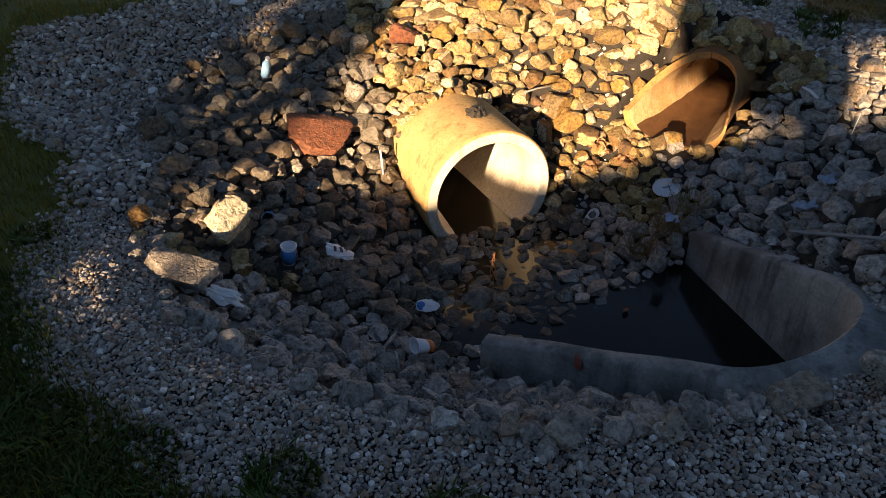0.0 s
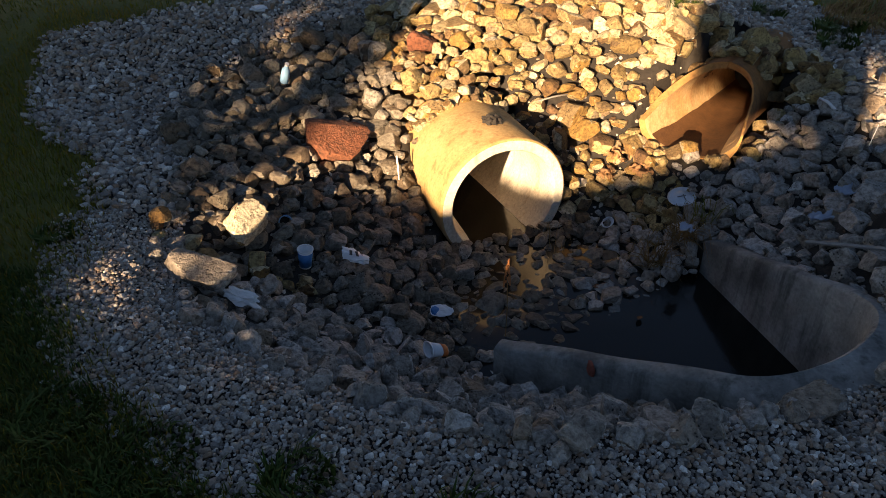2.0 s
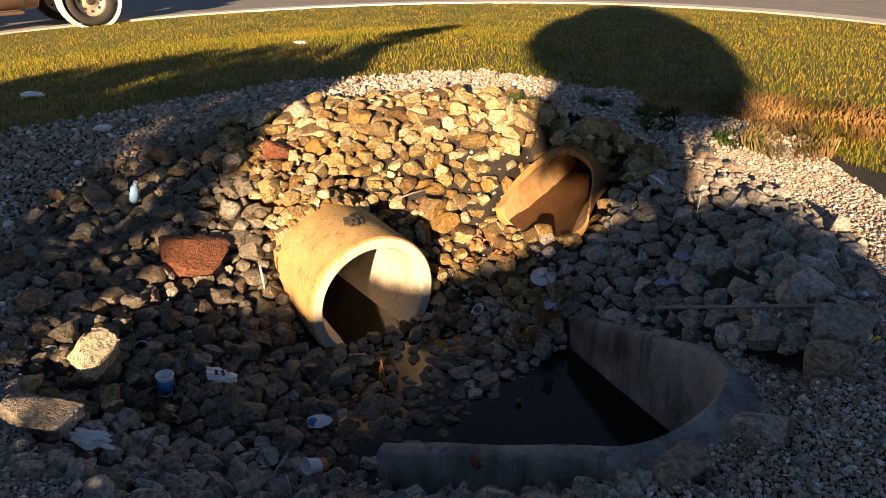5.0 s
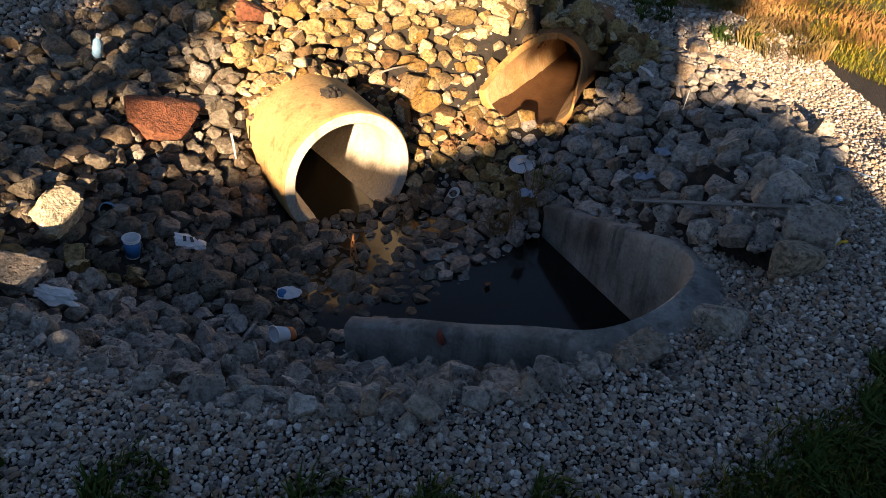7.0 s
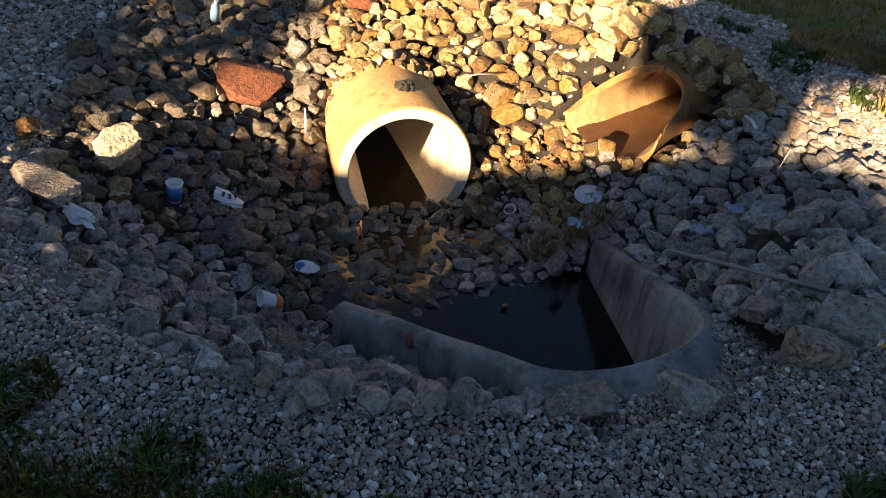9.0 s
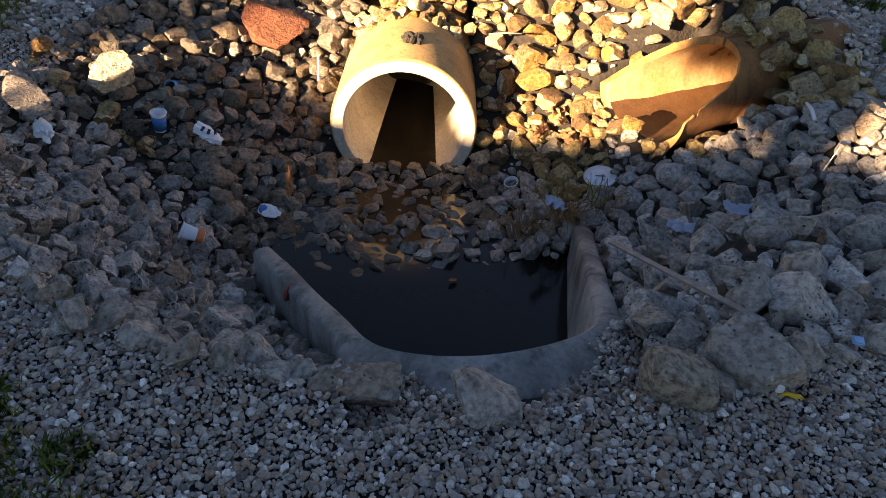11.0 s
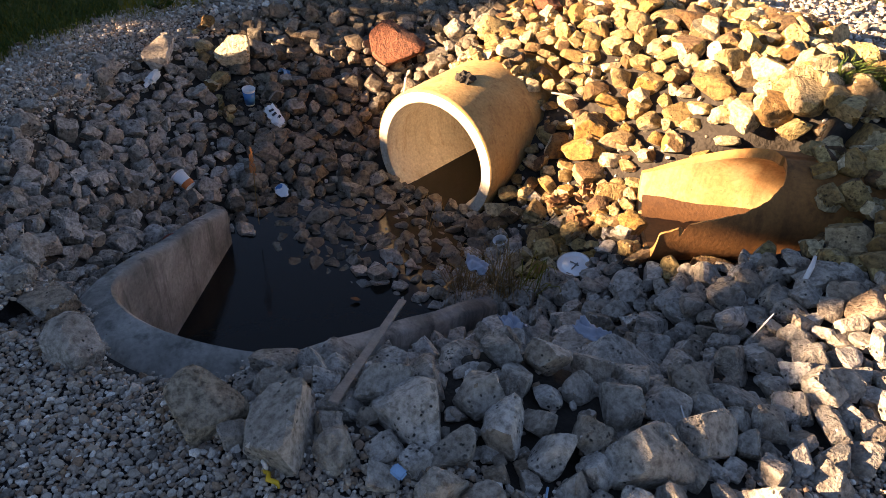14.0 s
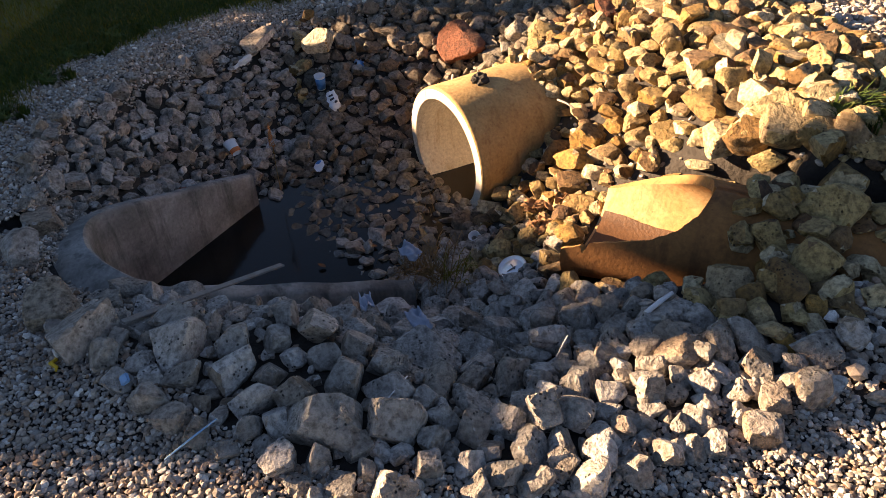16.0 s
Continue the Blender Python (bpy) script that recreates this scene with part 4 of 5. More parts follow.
rng = np.random.default_rng(40)
n = 130000
x, y = rng.uniform(-3.4, 3.6, n), rng.uniform(-0.4, 4.6, n)
g = lawn_edge(x, y)
ok = (g > rng.uniform(-0.12, 0.02, n))
blades("lawn_edge_grass", x[ok], y[ok], 0.055, 0.0022, 41, M_GRASS, "short mown grass at the gravel's edge", 0.8)
# the near edge again in darker blades, which carry its shade
n = 90000
x, y = rng.uniform(-2.2, 3.3, n), rng.uniform(0.3, 1.7, n)
ok = (lawn_edge(x, y) > rng.uniform(-0.05, 0.06, n))
blades("lawn_edge_grass", x[ok], y[ok], 0.06, 0.0026, 43, M_WEED, "dense grass bordering the gravel, darkened for shade", 0.9)
n = 260000
x, y = rng.uniform(-13, 13, n), rng.uniform(3.0, 17.5, n)
ok = (lawn_edge(x, y) > 0.0) & (np.hypot(x - RX, y - RY) < RR - 0.03) & ~((x > -3.4) & (x < 3.6) & (y < 4.6)) & (rng.random(n) < np.clip(9 / np.hypot(x, y), 0.3, 1.0))
blades("lawn", x[ok], y[ok], 0.055, 0.0042, 42, M_GRASS, "yellow-green mown lawn in low sun", 0.9)


# ---- single stones that stand out ----
M_TANROCK = stone_material("tan_stone", [(0, (0.33, 0.28, 0.21)), (1, (0.42, 0.36, 0.28))], (0.22, 0.17, 0.11), 0.5, 1.0)

def named_rock(place, size, turn, material, label, seed, soft=50.0, rough=0.03):
    v, f = rock_shape(seed, 4, soft, rough)
    ob = new("rock", big_mesh("rock", v * (np.array(size) / 2), f, material, True))
    ob.data.set_sharp_from_angle(angle=radians(24))
    ob.matrix_world = pose(*place, *turn)
    return tagged(ob, label, "rock", "rip-rap rocks")


named_rock((-0.80, 3.27, -0.10), (0.38, 0.30, 0.17), (28, 12, 20), M_RUSTROCK, "broad rust-red slab of rock among the rip-rap", 301)
named_rock((-0.46, 4.14, 0.20), (0.17, 0.12, 0.24), (20, 12, 20), M_RUSTROCK, "rust-orange rock standing on the bank", 302)
named_rock((-0.10, 4.04, 0.12), (0.20, 0.10, 0.26), (22, 4, 0), M_BANK, "brown upright slab on the bank", 303)
named_rock((-0.97, 1.88, -0.07), (0.34, 0.15, 0.09), (4, 6, -14), M_ROCK, "pale flat slab at the gravel's edge", 304)
named_rock((-0.95, 2.30, -0.08), (0.22, 0.17, 0.15), (24, -16, 65), M_BANK, "ochre sunlit rock on the slope", 318, 40, 0.05)
named_rock((1.91, 1.79, 0.05), (0.20, 0.17, 0.17), (5, 4, 30), M_TANROCK, "rounded tan rock beside the concrete outlet", 306, 16)
named_rock((1.54, 1.49, 0.03), (0.22, 0.14, 0.11), (0, 8, 22), M_ROCK, "pale flat-topped rock on the gravel", 307)
named_rock((1.24, 1.41, -0.04), (0.20, 0.12, 0.11), (4, -8, 30), M_ROCK, "grey flat rock before the outlet", 308)
named_rock((2.05, 3.0, -0.135), (0.33, 0.24, 0.13), (8, 14, 30), M_ROCK, "wide flat brown-grey slab", 309)
named_rock((0.55, 3.86, -0.12), (0.2, 0.17, 0.16), (5, 14, 50), M_BANK, "ochre rock above the pipe", 310)
named_rock((2.42, 2.72, 0.07), (0.20, 0.15, 0.13), (5, 14, 80), M_ROCK, "sunlit rock at the gravel's edge", 311)


# stones leaning on the barrel of the flared end
for k, (x, y) in enumerate(((1.10, 4.26), (1.17, 4.34), (1.23, 4.44), (1.295, 4.54), (1.36, 4.64), (1.15, 4.47), (1.22, 4.57), (1.50, 4.57), (1.69, 4.43))):
    q = 0.13 + 0.02 * (k % 3)
    named_rock((x, y, max(float(height(x, y, False)), 0.13) + 0.04), (q * 1.3, q, q * 0.8), (9 * k, 14 - 5 * k, 47 * k), M_BANK, "ochre broken rock leaning on the flared end", 330 + k)


# ---- litter ----
def crumple(sx, sy, sz, seed, sub=3, k=0.45):
    bm = bmesh.new()
    bmesh.ops.create_icosphere(bm, subdivisions=sub, radius=1)
    off = Vector((seed * 7.3, seed * 3.1, seed))
    for v in bm.verts:
        q = 1 + k * noise.noise(v.co * 2.1 + off) + 0.5 * k * noise.noise(v.co * 5.3 + off)
        v.co = Vector((v.co.x * sx * q, v.co.y * sy * q, v.co.z * sz * q))
    return bm


def paper_cup(place, turn, r0, r1, h, body, band, label, band_z=(0.15, 0.75), squash=1.0):
    ob = thing("paper_cup", place, label, "cup", "litter", "", turn)
    ob.scale = (1, squash, 1)
    part("body", lathe([(r0 - 0.002, 0.004), (r0, 0.0), (r0, 0.002), (r1, h), (r1 - 0.0015, h), (r0 - 0.002, 0.004)], 28), body, ob, smooth=True)
    za, zb = band_z[0] * h, band_z[1] * h
    ra, rb = r0 + (r1 - r0) * band_z[0] + 0.0012, r0 + (r1 - r0) * band_z[1] + 0.0012
    part("printed_band", lathe([(ra - 0.001, za), (ra, za), (rb, zb), (rb - 0.001, zb), (ra - 0.001, za)], 28), band, ob, "coloured printed band", True)
    part("rim", lathe([(r1 - 0.002, h - 0.003), (r1 + 0.003, h - 0.002), (r1 + 0.003, h + 0.002), (r1 - 0.002, h + 0.002), (r1 - 0.002, h - 0.003)], 28), body, ob, "rolled white rim", True)
    bm = bmesh.new()
    bmesh.ops.create_circle(bm, cap_ends=True, radius=r0 - 0.002, segments=28, matrix=Matrix.Translation((0, 0, 0.006)))
    part("base", bm, body, ob)
    return ob


paper_cup((-0.69, 2.32, -0.318), (4, 6, 30), 0.027, 0.036, 0.10, M_WHITE, M_BLUE, "white paper cup with a blue band standing in the rocks", (0.08, 0.86))
paper_cup((0.055, 1.895, -0.385), (62, 10, -55), 0.028, 0.038, 0.09, M_WHITE, M_ORANGE, "white cup with an orange base tipped over", (0.02, 0.34), 0.7)
paper_cup((0.765, 3.32, -0.60), (38, -18, 40), 0.027, 0.036, 0.11, M_WHITE, M_FOAM, "crushed plain white cup between rocks", (0.3, 0.6), 0.75)
paper_cup((2.255, 3.23, -0.10), (70, 0, 50), 0.022, 0.028, 0.06, M_WHITE, M_FOAM, "small white cup lying on rocks", (0.3, 0.6))
paper_cup((1.08, 3.70, -0.37), (22, 12, 0), 0.03, 0.034, 0.10, M_WHITE, M_FOAM, "white cup leaning by the flared end", (0.3, 0.6))
paper_cup((-0.88, 2.60, -0.24), (70, 0, 20), 0.028, 0.032, 0.06, M_PALEBLUE, M_BLUE, "pale blue cup sunk between rocks", (0.3, 0.6))
paper_cup((0.885, 4.263, -0.05), (12, -8, 0), 0.03, 0.036, 0.06, M_WHITE, M_FOAM, "grey-white open pot among sunlit rocks", (0.3, 0.6))

# foil lid with a stamped mark
lid = thing("foil_lid", (1.20, 3.40, -0.41), "bent silvery foil lid lying on the rocks", "lid", "litter", "", (24, -8, 15))
part("disc", lathe([(0.0, 0.0), (0.055, 0.002), (0.064, -0.004), (0.074, 0.006), (0.082, 0.004), (0.084, 0.008), (0.074, 0.0095), (0.064, 0.0), (0.055, 0.006), (0.0, 0.004)], 40, Matrix.Diagonal((1.0, 0.82, 1, 1))), M_FOIL, lid, smooth=True)
part("ridge", box(0.05, 0.006, 0.004, (0.0, 0.004, 0.007), 0.001), M_RUST, lid, "dull stamped stroke")
part("ridge", box(0.006, 0.045, 0.004, (0.012, -0.008, 0.0075), 0.001), M_RUST, lid, "dull stamped stroke")

# crumpled carton, wrapper, foam, bottles, bags
carton = thing("carton", (-0.47, 2.42, -0.31), "crumpled white carton with black print", "carton", "litter", "", (20, 30, 25))
part("shell", crumple(0.075, 0.035, 0.02, 2, 3, 0.5), M_WHITE, carton)
for i in range(3):
    part("print", box(0.014, 0.03, 0.004, (-0.03 + 0.028 * i, 0, 0.021), 0.001, m=pose(0, 0, 0, 0, 8 * i - 8, 12 * i)), M_BLACK, carton, "black printed patch")
wrap = thing("wrapper", (-0.04, 2.35, -0.545), "white wrapper with a blue corner", "wrapper", "litter", "", (24, 6, 10))
part("sheet", crumple(0.055, 0.033, 0.008, 3, 3, 0.35), M_WHITE, wrap)
part("corner", crumple(0.024, 0.026, 0.0105, 4, 2, 0.2), M_BLUE, wrap, "blue printed corner").location = (-0.03, 0, 0.001)
foam = thing("foam_piece", (-0.76, 1.82, -0.13), "broken piece of white foam", "foam", "litter", "", (12, 4, -18))
part("lump", crumple(0.085, 0.03, 0.018, 5, 4, 0.6), M_FOAM, foam)


def bottle(place, turn, label, material):
    ob = thing("plastic_bottle", place, label, "bottle", "litter", "", turn)
    part("body", lathe([(0.0, 0.0), (0.022, 0.0), (0.026, 0.006), (0.024, 0.03), (0.027, 0.05), (0.024, 0.075), (0.026, 0.1), (0.012, 0.13), (0.011, 0.142), (0.0, 0.142)], 20, wobble=0.002, seed=4), material, ob, smooth=True)
    part("cap", lathe([(0.0, 0.142), (0.013, 0.142), (0.013, 0.156), (0.0, 0.156)], 16), M_WHITE, ob, "white screw cap")


bottle((-1.25, 3.69, 0.10), (20, 25, 0), "pale blue crushed bottle on the bank", M_PALEBLUE)


def sheet(place, turn, sx, sy, label, material, seed):
    ob = thing("plastic_sheet", place, label, "plastic", "litter", "", turn)
    bm = bmesh.new()
    bmesh.ops.create_grid(bm, x_segments=16, y_segments=10, size=1)
    for v in bm.verts:
        k = noise.noise(Vector((v.co.x * 1.6, v.co.y * 1.6, seed)))
        v.co = Vector((v.co.x * sx * (1 + 0.2 * k), v.co.y * sy * (1 - 0.3 * k), 0.035 * k + 0.016 * noise.noise(Vector((v.co.x * 5, v.co.y * 5, seed)))))
    bmesh.ops.solidify(bm, geom=bm.faces[:], thickness=0.002)
    part("film", bm, material, ob, smooth=True)


M_BAG = flat("dirty_pale_film", (0.36, 0.41, 0.50), 0.5)
sheet((1.86, 2.98, -0.10), (10, 8, 30), 0.055, 0.03, "dirty pale blue film caught between rocks", M_BAG, 1)
sheet((1.70, 2.78, -0.14), (6, -14, 10), 0.05, 0.025, "dirty pale blue film draped on a rock", M_BAG, 2)
sheet((1.15, 2.93, -0.33), (16, 20, 60), 0.05, 0.035, "blue-grey plastic scrap by the outlet", M_BAG, 5)
sheet((1.0, 3.62, -0.42), (20, 10, -40), 0.06, 0.035, "torn white plastic strip", M_WHITE, 7)
sheet((0.93, 3.70, -0.38), (30, 10, 30), 0.05, 0.025, "torn white plastic strip", M_WHITE, 8)
sheet((2.05, 1.94, 0.07), (30, 0, 10), 0.03, 0.03, "scrap of blue plastic between stones", M_PALEBLUE, 3)

scrap = thing("yellow_scrap", (2.16, 1.90, 0.055), "bright yellow plastic scrap on the gravel", "plastic", "litter", "", (10, 0, 20))
part("strip", tube([(-0.03, 0, 0.004), (-0.01, 0.006, 0.012), (0.006, -0.004, 0.02), (0.02, 0.008, 0.008), (0.032, 0.004, 0.004)], [0.004, 0.006, 0.007, 0.006, 0.003], 6), M_YELLOW, scrap, smooth=True)
part("tab", crumple(0.012, 0.006, 0.018, 8, 2, 0.3), M_WHITE, scrap, "white torn tab").location = (-0.03, 0.01, 0.02)
scrap = thing("blue_scrap", (2.27, 2.16, 0.10), "small pale blue plastic chip", "plastic", "litter")
part("chip", box(0.035, 0.026, 0.012, (0, 0, 0.006), 0.004, m=pose(0, 0, 0, 20, 10, 30)), M_PALEBLUE, scrap)

# steel bar across the rocks
a, c = BAR_A, BAR_B
bar = thing("steel_bar", tuple((a + c) / 2), "thin flat weathered steel bar lying over the rocks", "bar")
m = (c - a).to_track_quat("X", "Z").to_matrix().to_4x4()
part("strap", box((c - a).length, 0.026, 0.007, (0, 0, 0), 0.0015, m=m), M_RUST, bar)


# thin straws and stalks
def stalk(place, tip, r, material, name, label, category):
    ob = thing(name, place, label, category, "litter")
    d = Vector(tip)
    part("shaft", tube([(0, 0, 0), d * 0.5 + Vector((0.2 * r, 0.2 * r, r)), d], [r, r, r * 0.7], 6), material, ob, smooth=True)


stalk((-0.43, 3.20, -0.14), (0.01, -0.02, -0.14), 0.006, M_WHITE, "drinking_straw", "white straw stuck upright in the rocks", "straw")
stalk((0.34, 3.72, 0.02), (0.17, 0.05, 0.03), 0.006, M_RUST, "twig", "grey twig lying over the sunlit rocks", "twig")
stalk((2.10, 3.42, -0.05), (0.02, 0.02, 0.11), 0.0028, M_WHITE, "drinking_straw", "pale thin straw standing between rocks", "straw")
stalk((2.25, 2.95, 0.05), (0.11, -0.06, 0.02), 0.0022, M_WHITE, "drinking_straw", "pale thin straw lying on a rock", "straw")
stalk((2.42, 2.45, 0.10), (0.12, -0.10, 0.0), 0.003, M_PALEBLUE, "drinking_straw", "pale blue straw at the gravel's edge", "straw")
stalk((0.12, 4.28, 0.20), (0.02, -0.12, -0.05), 0.006, M_WHITE, "drinking_straw", "white straw lying on the bank", "straw")
stalk((2.0, 3.72, 0.03), (-0.06, 0.10, 0.03), 0.009, M_WHITE, "splint", "pale splint of wood between rocks", "wood")

for k, (x, y) in enumerate(((-2.82, 5.73), (-0.93, 8.48), (-1.75, 4.6))):
    ob = thing("paper_scrap", (x, y, h1(x, y) + 0.03), "scrap of white paper on the lawn", "paper", "litter", "", (8, 5, 40 * k))
    part("sheet", crumple(0.09, 0.05, 0.02, 20 + k, 3, 0.4), M_WHITE, ob)


# ---- plants ----
def weed(x, y, r, n, length, seed, label, material=M_WEED, width=0.006, lean=0.9, z=None, name="weed_clump"):
    rng = np.random.default_rng(seed)
    a, q = rng.uniform(0, 2 * math.pi, n), r * np.sqrt(rng.random(n))
    px, py = x + q * np.cos(a), y + q * np.sin(a)
    ob = blades(name, px, py, length, width, seed, material, label, lean, "weed")
    ob["kind"] = ""
    del ob["kind"]
    tagged(ob, group="weeds")
    return ob


for k, (x, y, r, n, ln) in enumerate(((-0.16, 0.90, 0.09, 240, 0.07), (-0.60, 0.90, 0.14, 380, 0.06), (-1.62, 1.95, 0.08, 160, 0.06), (-0.95, 1.02, 0.12, 300, 0.06), (0.30, 0.86, 0.07, 160, 0.07), (0.58, 0.84, 0.06, 140, 0.06), (0.86, 0.86, 0.05, 120, 0.06), (1.66, 0.90, 0.13, 340, 0.07), (1.87, 1.09, 0.09, 260, 0.07), (1.98, 1.24, 0.08, 260, 0.07), (2.05, 1.30, 0.05, 140, 0.06), (2.90, 2.52, 0.09, 220, 0.07), (2.82, 2.16, 0.08, 200, 0.07), (2.41, 5.05, 0.16, 340, 0.11), (2.30, 4.75, 0.13, 240, 0.09), (2.75, 4.35, 0.14, 240, 0.10), (2.0, 5.4, 0.12, 200, 0.09))):
    weed(x, y, r, n, ln, 500 + k, "low green weeds in the gravel")
weed(1.26, 4.72, 0.11, 300, 0.13, 530, "green thistle growing out of the bank")
weed(3.05, 4.25, 0.3, 500, 0.13, 531, "rust-brown dry weeds at the lawn's edge", M_DRY)
weed(2.95, 5.35, 0.55, 1500, 0.09, 533, "rust-brown dry weeds at the lawn's edge", M_DRY)
weed(3.6, 4.85, 0.6, 1500, 0.09, 534, "rust-brown dry weeds at the lawn's edge", M_DRY)
weed(-1.35, 1.50, 0.05, 40, 0.05, 532, "small green sprouts in gravel")


def bush(name, place, n, reach, up, seed, label, material, r=0.0016):
    """A tangle of bent thin stalks from one root."""
    rng = random.Random(seed)
    ob = thing(name, place, label, "dry grass", "weeds")
    bm = bmesh.new()
    for _ in range(n):
        a = rng.uniform(0, 2 * math.pi)
        q = rng.uniform(0.3, 1.0) * reach
        h = rng.uniform(0.2, 1.0) * up
        o = Vector((rng.uniform(-1, 1), rng.uniform(-1, 1), 0)) * 0.06
        d = Vector((math.cos(a) * q, math.sin(a) * q, 0))
        p = [o, o + d * 0.35 + Vector((0, 0, h * 0.8)), o + d * 0.75 + Vector((0, 0, h)), o + d + Vector((0, 0, h * rng.uniform(-0.2, 0.9)))]
        t = tube(p, [r, r, r * 0.8, r * 0.4], 4)
        me = bpy.data.meshes.new("tmp")
        t.to_mesh(me)
        t.free()
        bm.from_mesh(me)
        bpy.data.meshes.remove(me)
    tagged(part("tangle", bm, material, ob), kind="stuff")
    return ob


bush("dry_brush", (1.17, 3.06, -0.48), 80, 0.26, 0.18, 61, "tangle of dead brown stalks at the outlet's tip", M_DRY)
bush("dry_brush", (1.02, 2.95, -0.58), 60, 0.20, 0.16, 62, "tangle of dead brown stalks over the water", M_DRY)
bush("grass_tuft", (1.28, 3.13, -0.40), 16, 0.12, 0.13, 63, "olive grass tuft at the outlet's tip", M_GRASS, 0.002)
bush("grass_tuft", (0.50, 3.02, -0.62), 5, 0.10, 0.26, 64, "few pale seed stalks before the pipe", M_DRY)
reed = thing("dead_reed", (0.285, 2.17, -0.52), "single dead reed with a rusty seed head", "reed", "weeds")
part("stem", tube([(0, 0, 0), (0.004, 0, 0.16), (0.0, 0.004, 0.30)], 0.0022, 5), M_DRY, reed)
bm = bmesh.new()
rr = random.Random(9)
for k in range(46):
    z = 0.29 + 0.13 * rr.random()
    a = rr.uniform(0, 6.28)
    q = 0.016 * (1 - (z - 0.29) / 0.16)
    bmesh.ops.create_cone(bm, segments=4, radius1=0.0032, radius2=0.0008, depth=0.022, matrix=Matrix.Translation((q * math.cos(a), q * math.sin(a), z)) @ pose(0, 0, 0, 25 * math.cos(a), 25 * math.sin(a), 0))
part("seed_head", bm, simple("rusty_seed", [(0.3, (0.35, 0.13, 0.04)), (0.7, (0.5, 0.22, 0.07))], 60), reed, "rust-coloured seed head")

# orange leaves at the water, standing in for the lit pipe's reflection
rl = random.Random(12)
M_REFLECTLEAF = simple("fallen_leaf", [(0.3, (0.14, 0.05, 0.018)), (0.7, (0.26, 0.10, 0.03))], 30)
for k in range(4):
    x, y = 0.72 + rl.uniform(-0.28, 0.25), 2.62 + rl.uniform(-0.15, 0.2)
    ob = thing("fallen_leaf", (x, y, WATER_Z + 0.012), "orange-brown leaf standing in for the pipe's reflection", "leaf", "fallen leaves", "", (rl.uniform(-14, 14), rl.uniform(-14, 14), rl.uniform(0, 360)))
    bm = bmesh.new()
    prof = [(0, 0), (0.012, 0.012), (0.026, 0.015), (0.04, 0.009), (0.05, 0)]
    up_, dn = [bm.verts.new((px, py, 0.1 * py)) for px, py in prof], [bm.verts.new((px, -py, 0.1 * py)) for px, py in prof[1:-1]]
    mid = [up_[0]] + [bm.verts.new((px, 0, -0.001)) for px, _ in prof[1:-1]] + [up_[-1]]
    for i in range(4):
        for edge in (up_, [up_[0]] + dn + [up_[-1]]):
            f = [mid[i], mid[i + 1], edge[i + 1], edge[i]]
            f = list(dict.fromkeys(f))
            if len(f) > 2:
                bm.faces.new(f)
    bmesh.ops.recalc_face_normals(bm, faces=bm.faces[:])
    bmesh.ops.solidify(bm, geom=bm.faces[:], thickness=0.001)
    part("blade", bm, M_REFLECTLEAF, ob)

# clump of dried brown leaves caught in the stones
M_DRIED = simple("dried_leaf", [(0.3, (0.20, 0.095, 0.04)), (0.7, (0.40, 0.235, 0.11))], 40)
for k, (x, y, q) in enumerate(((0.86, 3.66, 0.085), (0.98, 3.56, 0.06), (0.78, 3.56, 0.05))):
    clump = thing("leaf_clump", (x, y, float(height(x, y)) + 0.075), "clump of crumpled dry brown leaves on the rocks", "leaves", "fallen leaves", "", (0, 0, 70 * k))
    for j in range(14):
        a = rl.uniform(0, 2 * math.pi)
        w = q * math.sqrt(rl.random())
        bm = bmesh.new()
        bmesh.ops.create_grid(bm, x_segments=5, y_segments=3, size=1)
        seed = Vector((j * 3.7, k * 9.1, 0))
        for v in bm.verts:
            sx, sy = v.co.x, v.co.y
            bend = noise.noise(Vector((sx * 1.5, sy * 1.5, 0)) + seed)
            v.co = Vector((sx * 0.032, sy * 0.017 * (1 - 0.75 * sx * sx), 0.012 * sy * sy + 0.016 * bend - 0.008 * sx * sx))
        bmesh.ops.solidify(bm, geom=bm.faces[:], thickness=0.001)
        leaf = part("leaf", bm, M_DRIED, clump, smooth=True)
        leaf.matrix_local = pose(w * math.cos(a), w * math.sin(a), 0.035 * rl.random() - 0.01, rl.uniform(-40, 40), rl.uniform(-40, 40), rl.uniform(0, 360))

# manhole cover on the road
man = thing("manhole_cover", (8.28, 16.49, -0.085), "dark round iron manhole cover in the road", "manhole cover")
part("disc", lathe([(0.0, 0.0), (0.42, 0.0), (0.42, 0.006), (0.38, 0.012), (0.0, 0.012)], 32), M_FRAME, man)
part("ring", lathe([(0.42, 0.0), (0.52, 0.0), (0.52, 0.008), (0.42, 0.008), (0.42, 0.0)], 32), M_RUST, man, "worn iron ring")

# ---- lorry on the road ----
WAY = Vector((0.73, 0.685, 0)).normalized()
lorry = thing("lorry", (-6.57, 15.67, -0.085), "white lorry with a dark chassis and tarnished fuel tank", "truck", turn=(0, 0, math.degrees(math.atan2(WAY.y, WAY.x))))
# x runs forwards from the front axle, the near side is y = 0


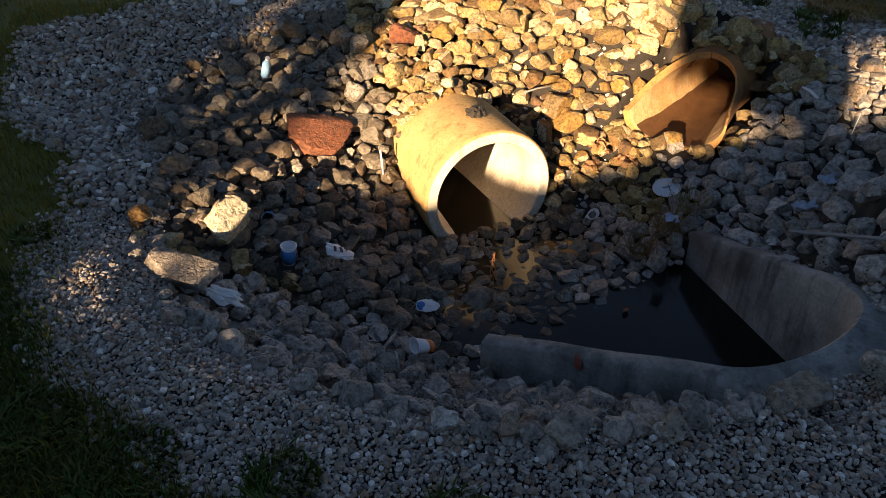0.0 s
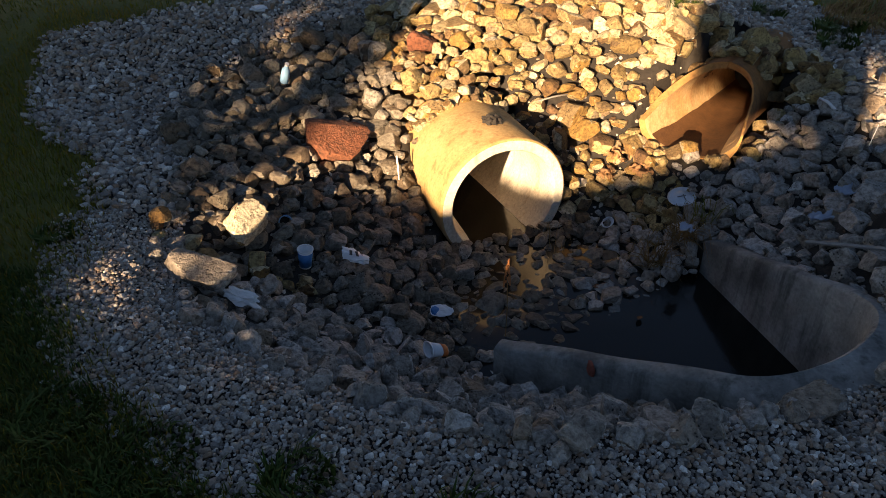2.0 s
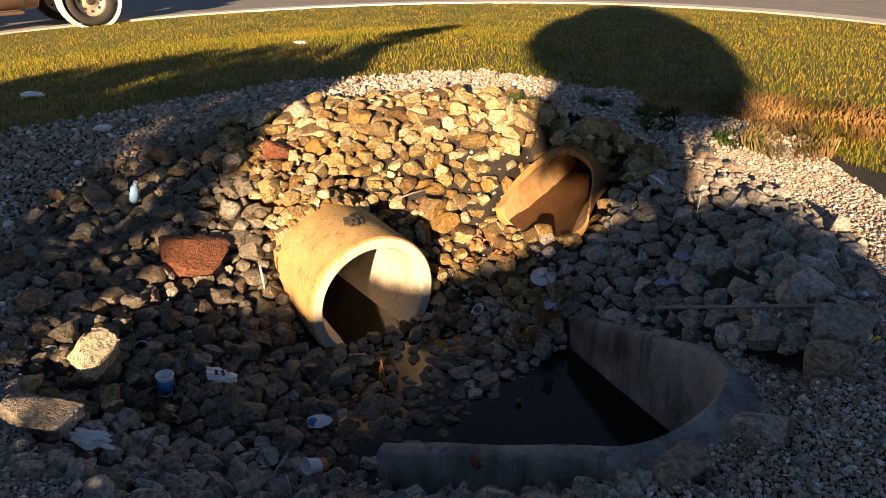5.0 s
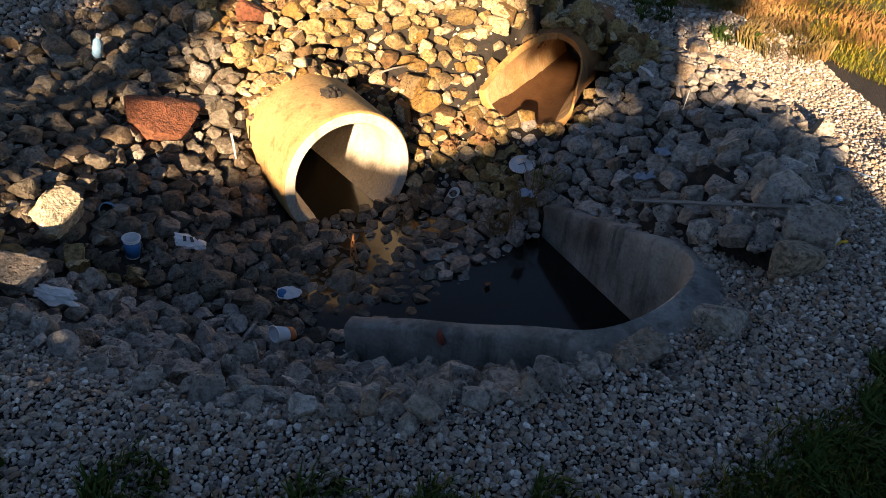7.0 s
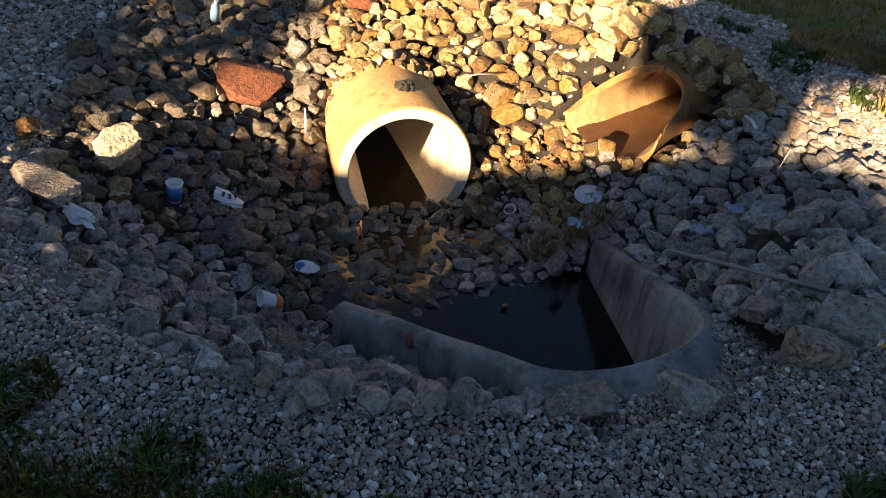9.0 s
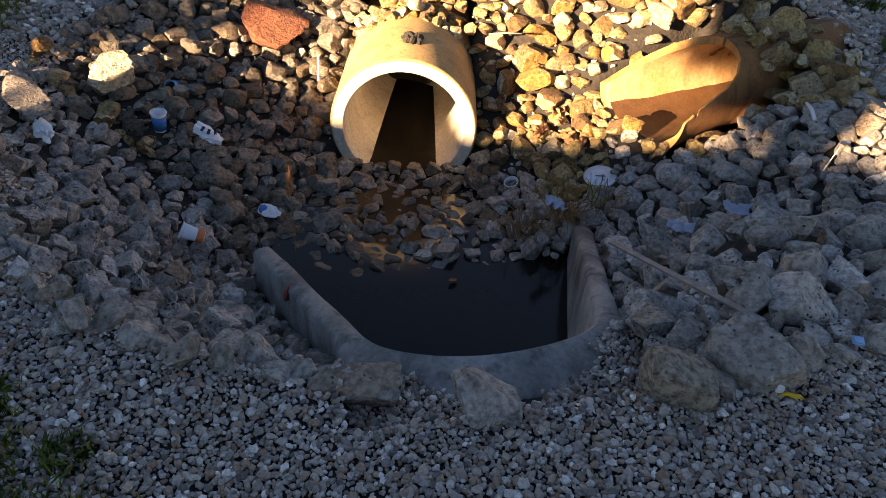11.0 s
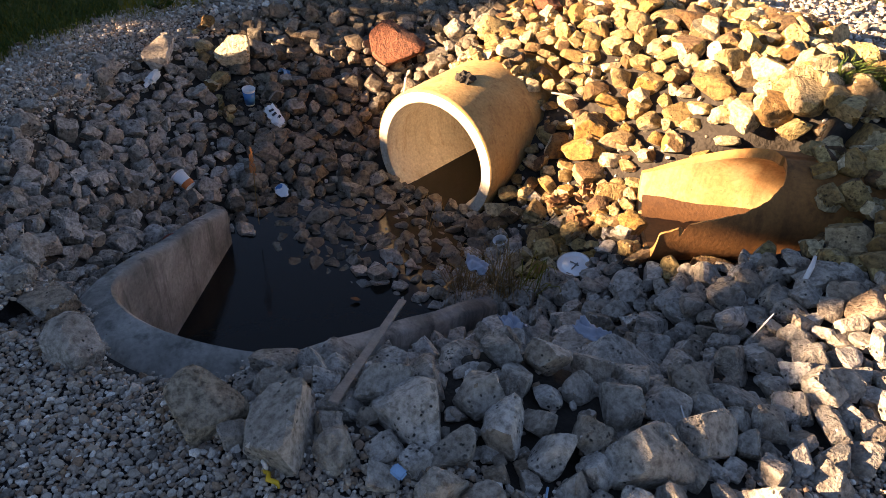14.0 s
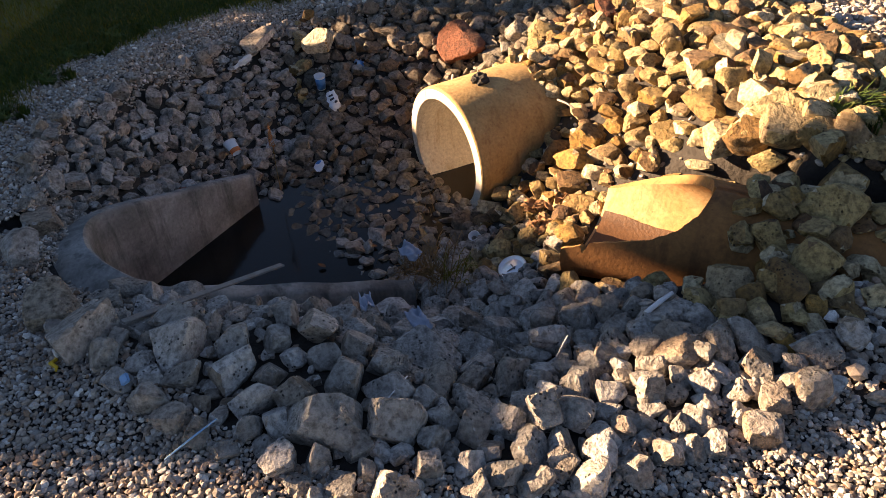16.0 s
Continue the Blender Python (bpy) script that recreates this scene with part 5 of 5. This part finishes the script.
def wheel(x, y, inner):
    tyre = part("wheel", lathe([(0.33, -0.13), (0.47, -0.15), (0.51, -0.12), (0.52, 0.0), (0.51, 0.12), (0.47, 0.15), (0.33, 0.13), (0.33, -0.13)], 40, pose(0, 0, 0, 90)), M_TYRE, lorry, "dusty black tyre", True)
    tyre.location = (x, y, 0.52)
    part("rim", lathe([(0.0, 0.06), (0.12, 0.07), (0.17, 0.03), (0.28, 0.05), (0.335, 0.12), (0.335, -0.12), (0.0, -0.1)], 32, pose(0, 0, 0, 90)), M_RIM, tyre, "dusty pale steel rim", True)
    part("hub", lathe([(0.0, 0.12), (0.06, 0.12), (0.085, 0.09), (0.1, 0.05), (0.0, 0.05)], 20, pose(0, 0, 0, 90)), M_FRAME, tyre, "dark hub")
    for k in range(8):
        a = 2 * math.pi * k / 8
        part("hand_hole", lathe([(0.0, 0.0), (0.028, 0.0), (0.028, 0.012), (0.0, 0.012)], 10, pose(0.225 * math.cos(a), -0.048, 0.225 * math.sin(a), 90)), M_FRAME, tyre, "dark round opening in the rim")


for x in (0.0, -3.75, -5.1):
    wheel(x, 0.15, False)
    wheel(x, 2.25, True)
part("chassis_rail", box(8.0, 0.10, 0.28, (-2.7, 0.75, 0.98), 0.01), M_FRAME, lorry)
part("chassis_rail", box(8.0, 0.10, 0.28, (-2.7, 1.65, 0.98), 0.01), M_FRAME, lorry)
tank = part("fuel_tank", lathe([(0.0, -0.75), (0.29, -0.75), (0.31, -0.72), (0.31, 0.72), (0.29, 0.75), (0.0, 0.75)], 32, pose(-1.75, 0.38, 0.75, 0, 90, 0)), M_TANK, lorry, "tarnished round fuel tank", True)
for x in (-2.2, -1.3):
    part("strap", lathe([(0.312, -0.03), (0.318, -0.03), (0.318, 0.03), (0.312, 0.03), (0.312, -0.03)], 32, pose(x, 0.38, 0.75, 0, 90, 0)), M_FRAME, tank, "dark tank strap")
part("step", box(0.8, 0.3, 0.06, (-1.75, 0.2, 0.40), 0.01), M_TANK, lorry)
cab = part("cab", box(2.0, 2.4, 2.0, (0.15, 1.2, 2.05), 0.12, 3), M_TRUCK, lorry, "white painted cab")
part("side_window", box(0.75, 0.02, 0.6, (0.2, -0.005, 2.45), 0.008), M_GLASS, cab, "dark side window")
part("windscreen", box(0.02, 1.9, 0.7, (1.155, 1.2, 2.5), 0.008), M_GLASS, cab, "dark windscreen")
part("wheel_arch", lathe([(0.60, -0.14), (0.66, -0.14), (0.66, 0.14), (0.60, 0.14), (0.60, -0.14)], 36, pose(0.0, 0.15, 0.56, 90)), M_TRUCK, lorry, "white mudguard round the front wheel")
part("bumper", box(0.28, 2.4, 0.34, (1.28, 1.2, 0.62), 0.04), M_RIM, lorry, "bright steel bumper")
part("bonnet", box(0.9, 2.0, 0.9, (0.75, 1.2, 1.15), 0.1, 3), M_TRUCK, lorry)
part("bumper_end", box(0.22, 0.12, 0.36, (1.42, 0.05, 0.62), 0.03), M_FRAME, lorry, "dark bumper corner")
part("load_body", box(5.4, 2.45, 2.3, (-3.9, 1.2, 2.45), 0.04), M_TRUCK, lorry, "white box body")
part("mud_flap", box(0.03, 0.5, 0.55, (-3.1, 0.25, 0.75), 0.005), M_TANK, lorry, "brown mud flap")
part("axle", lathe([(0.0, -1.0), (0.07, -1.0), (0.07, 1.0), (0.0, 1.0)], 12, pose(0, 1.2, 0.52, 90)), M_FRAME, lorry)
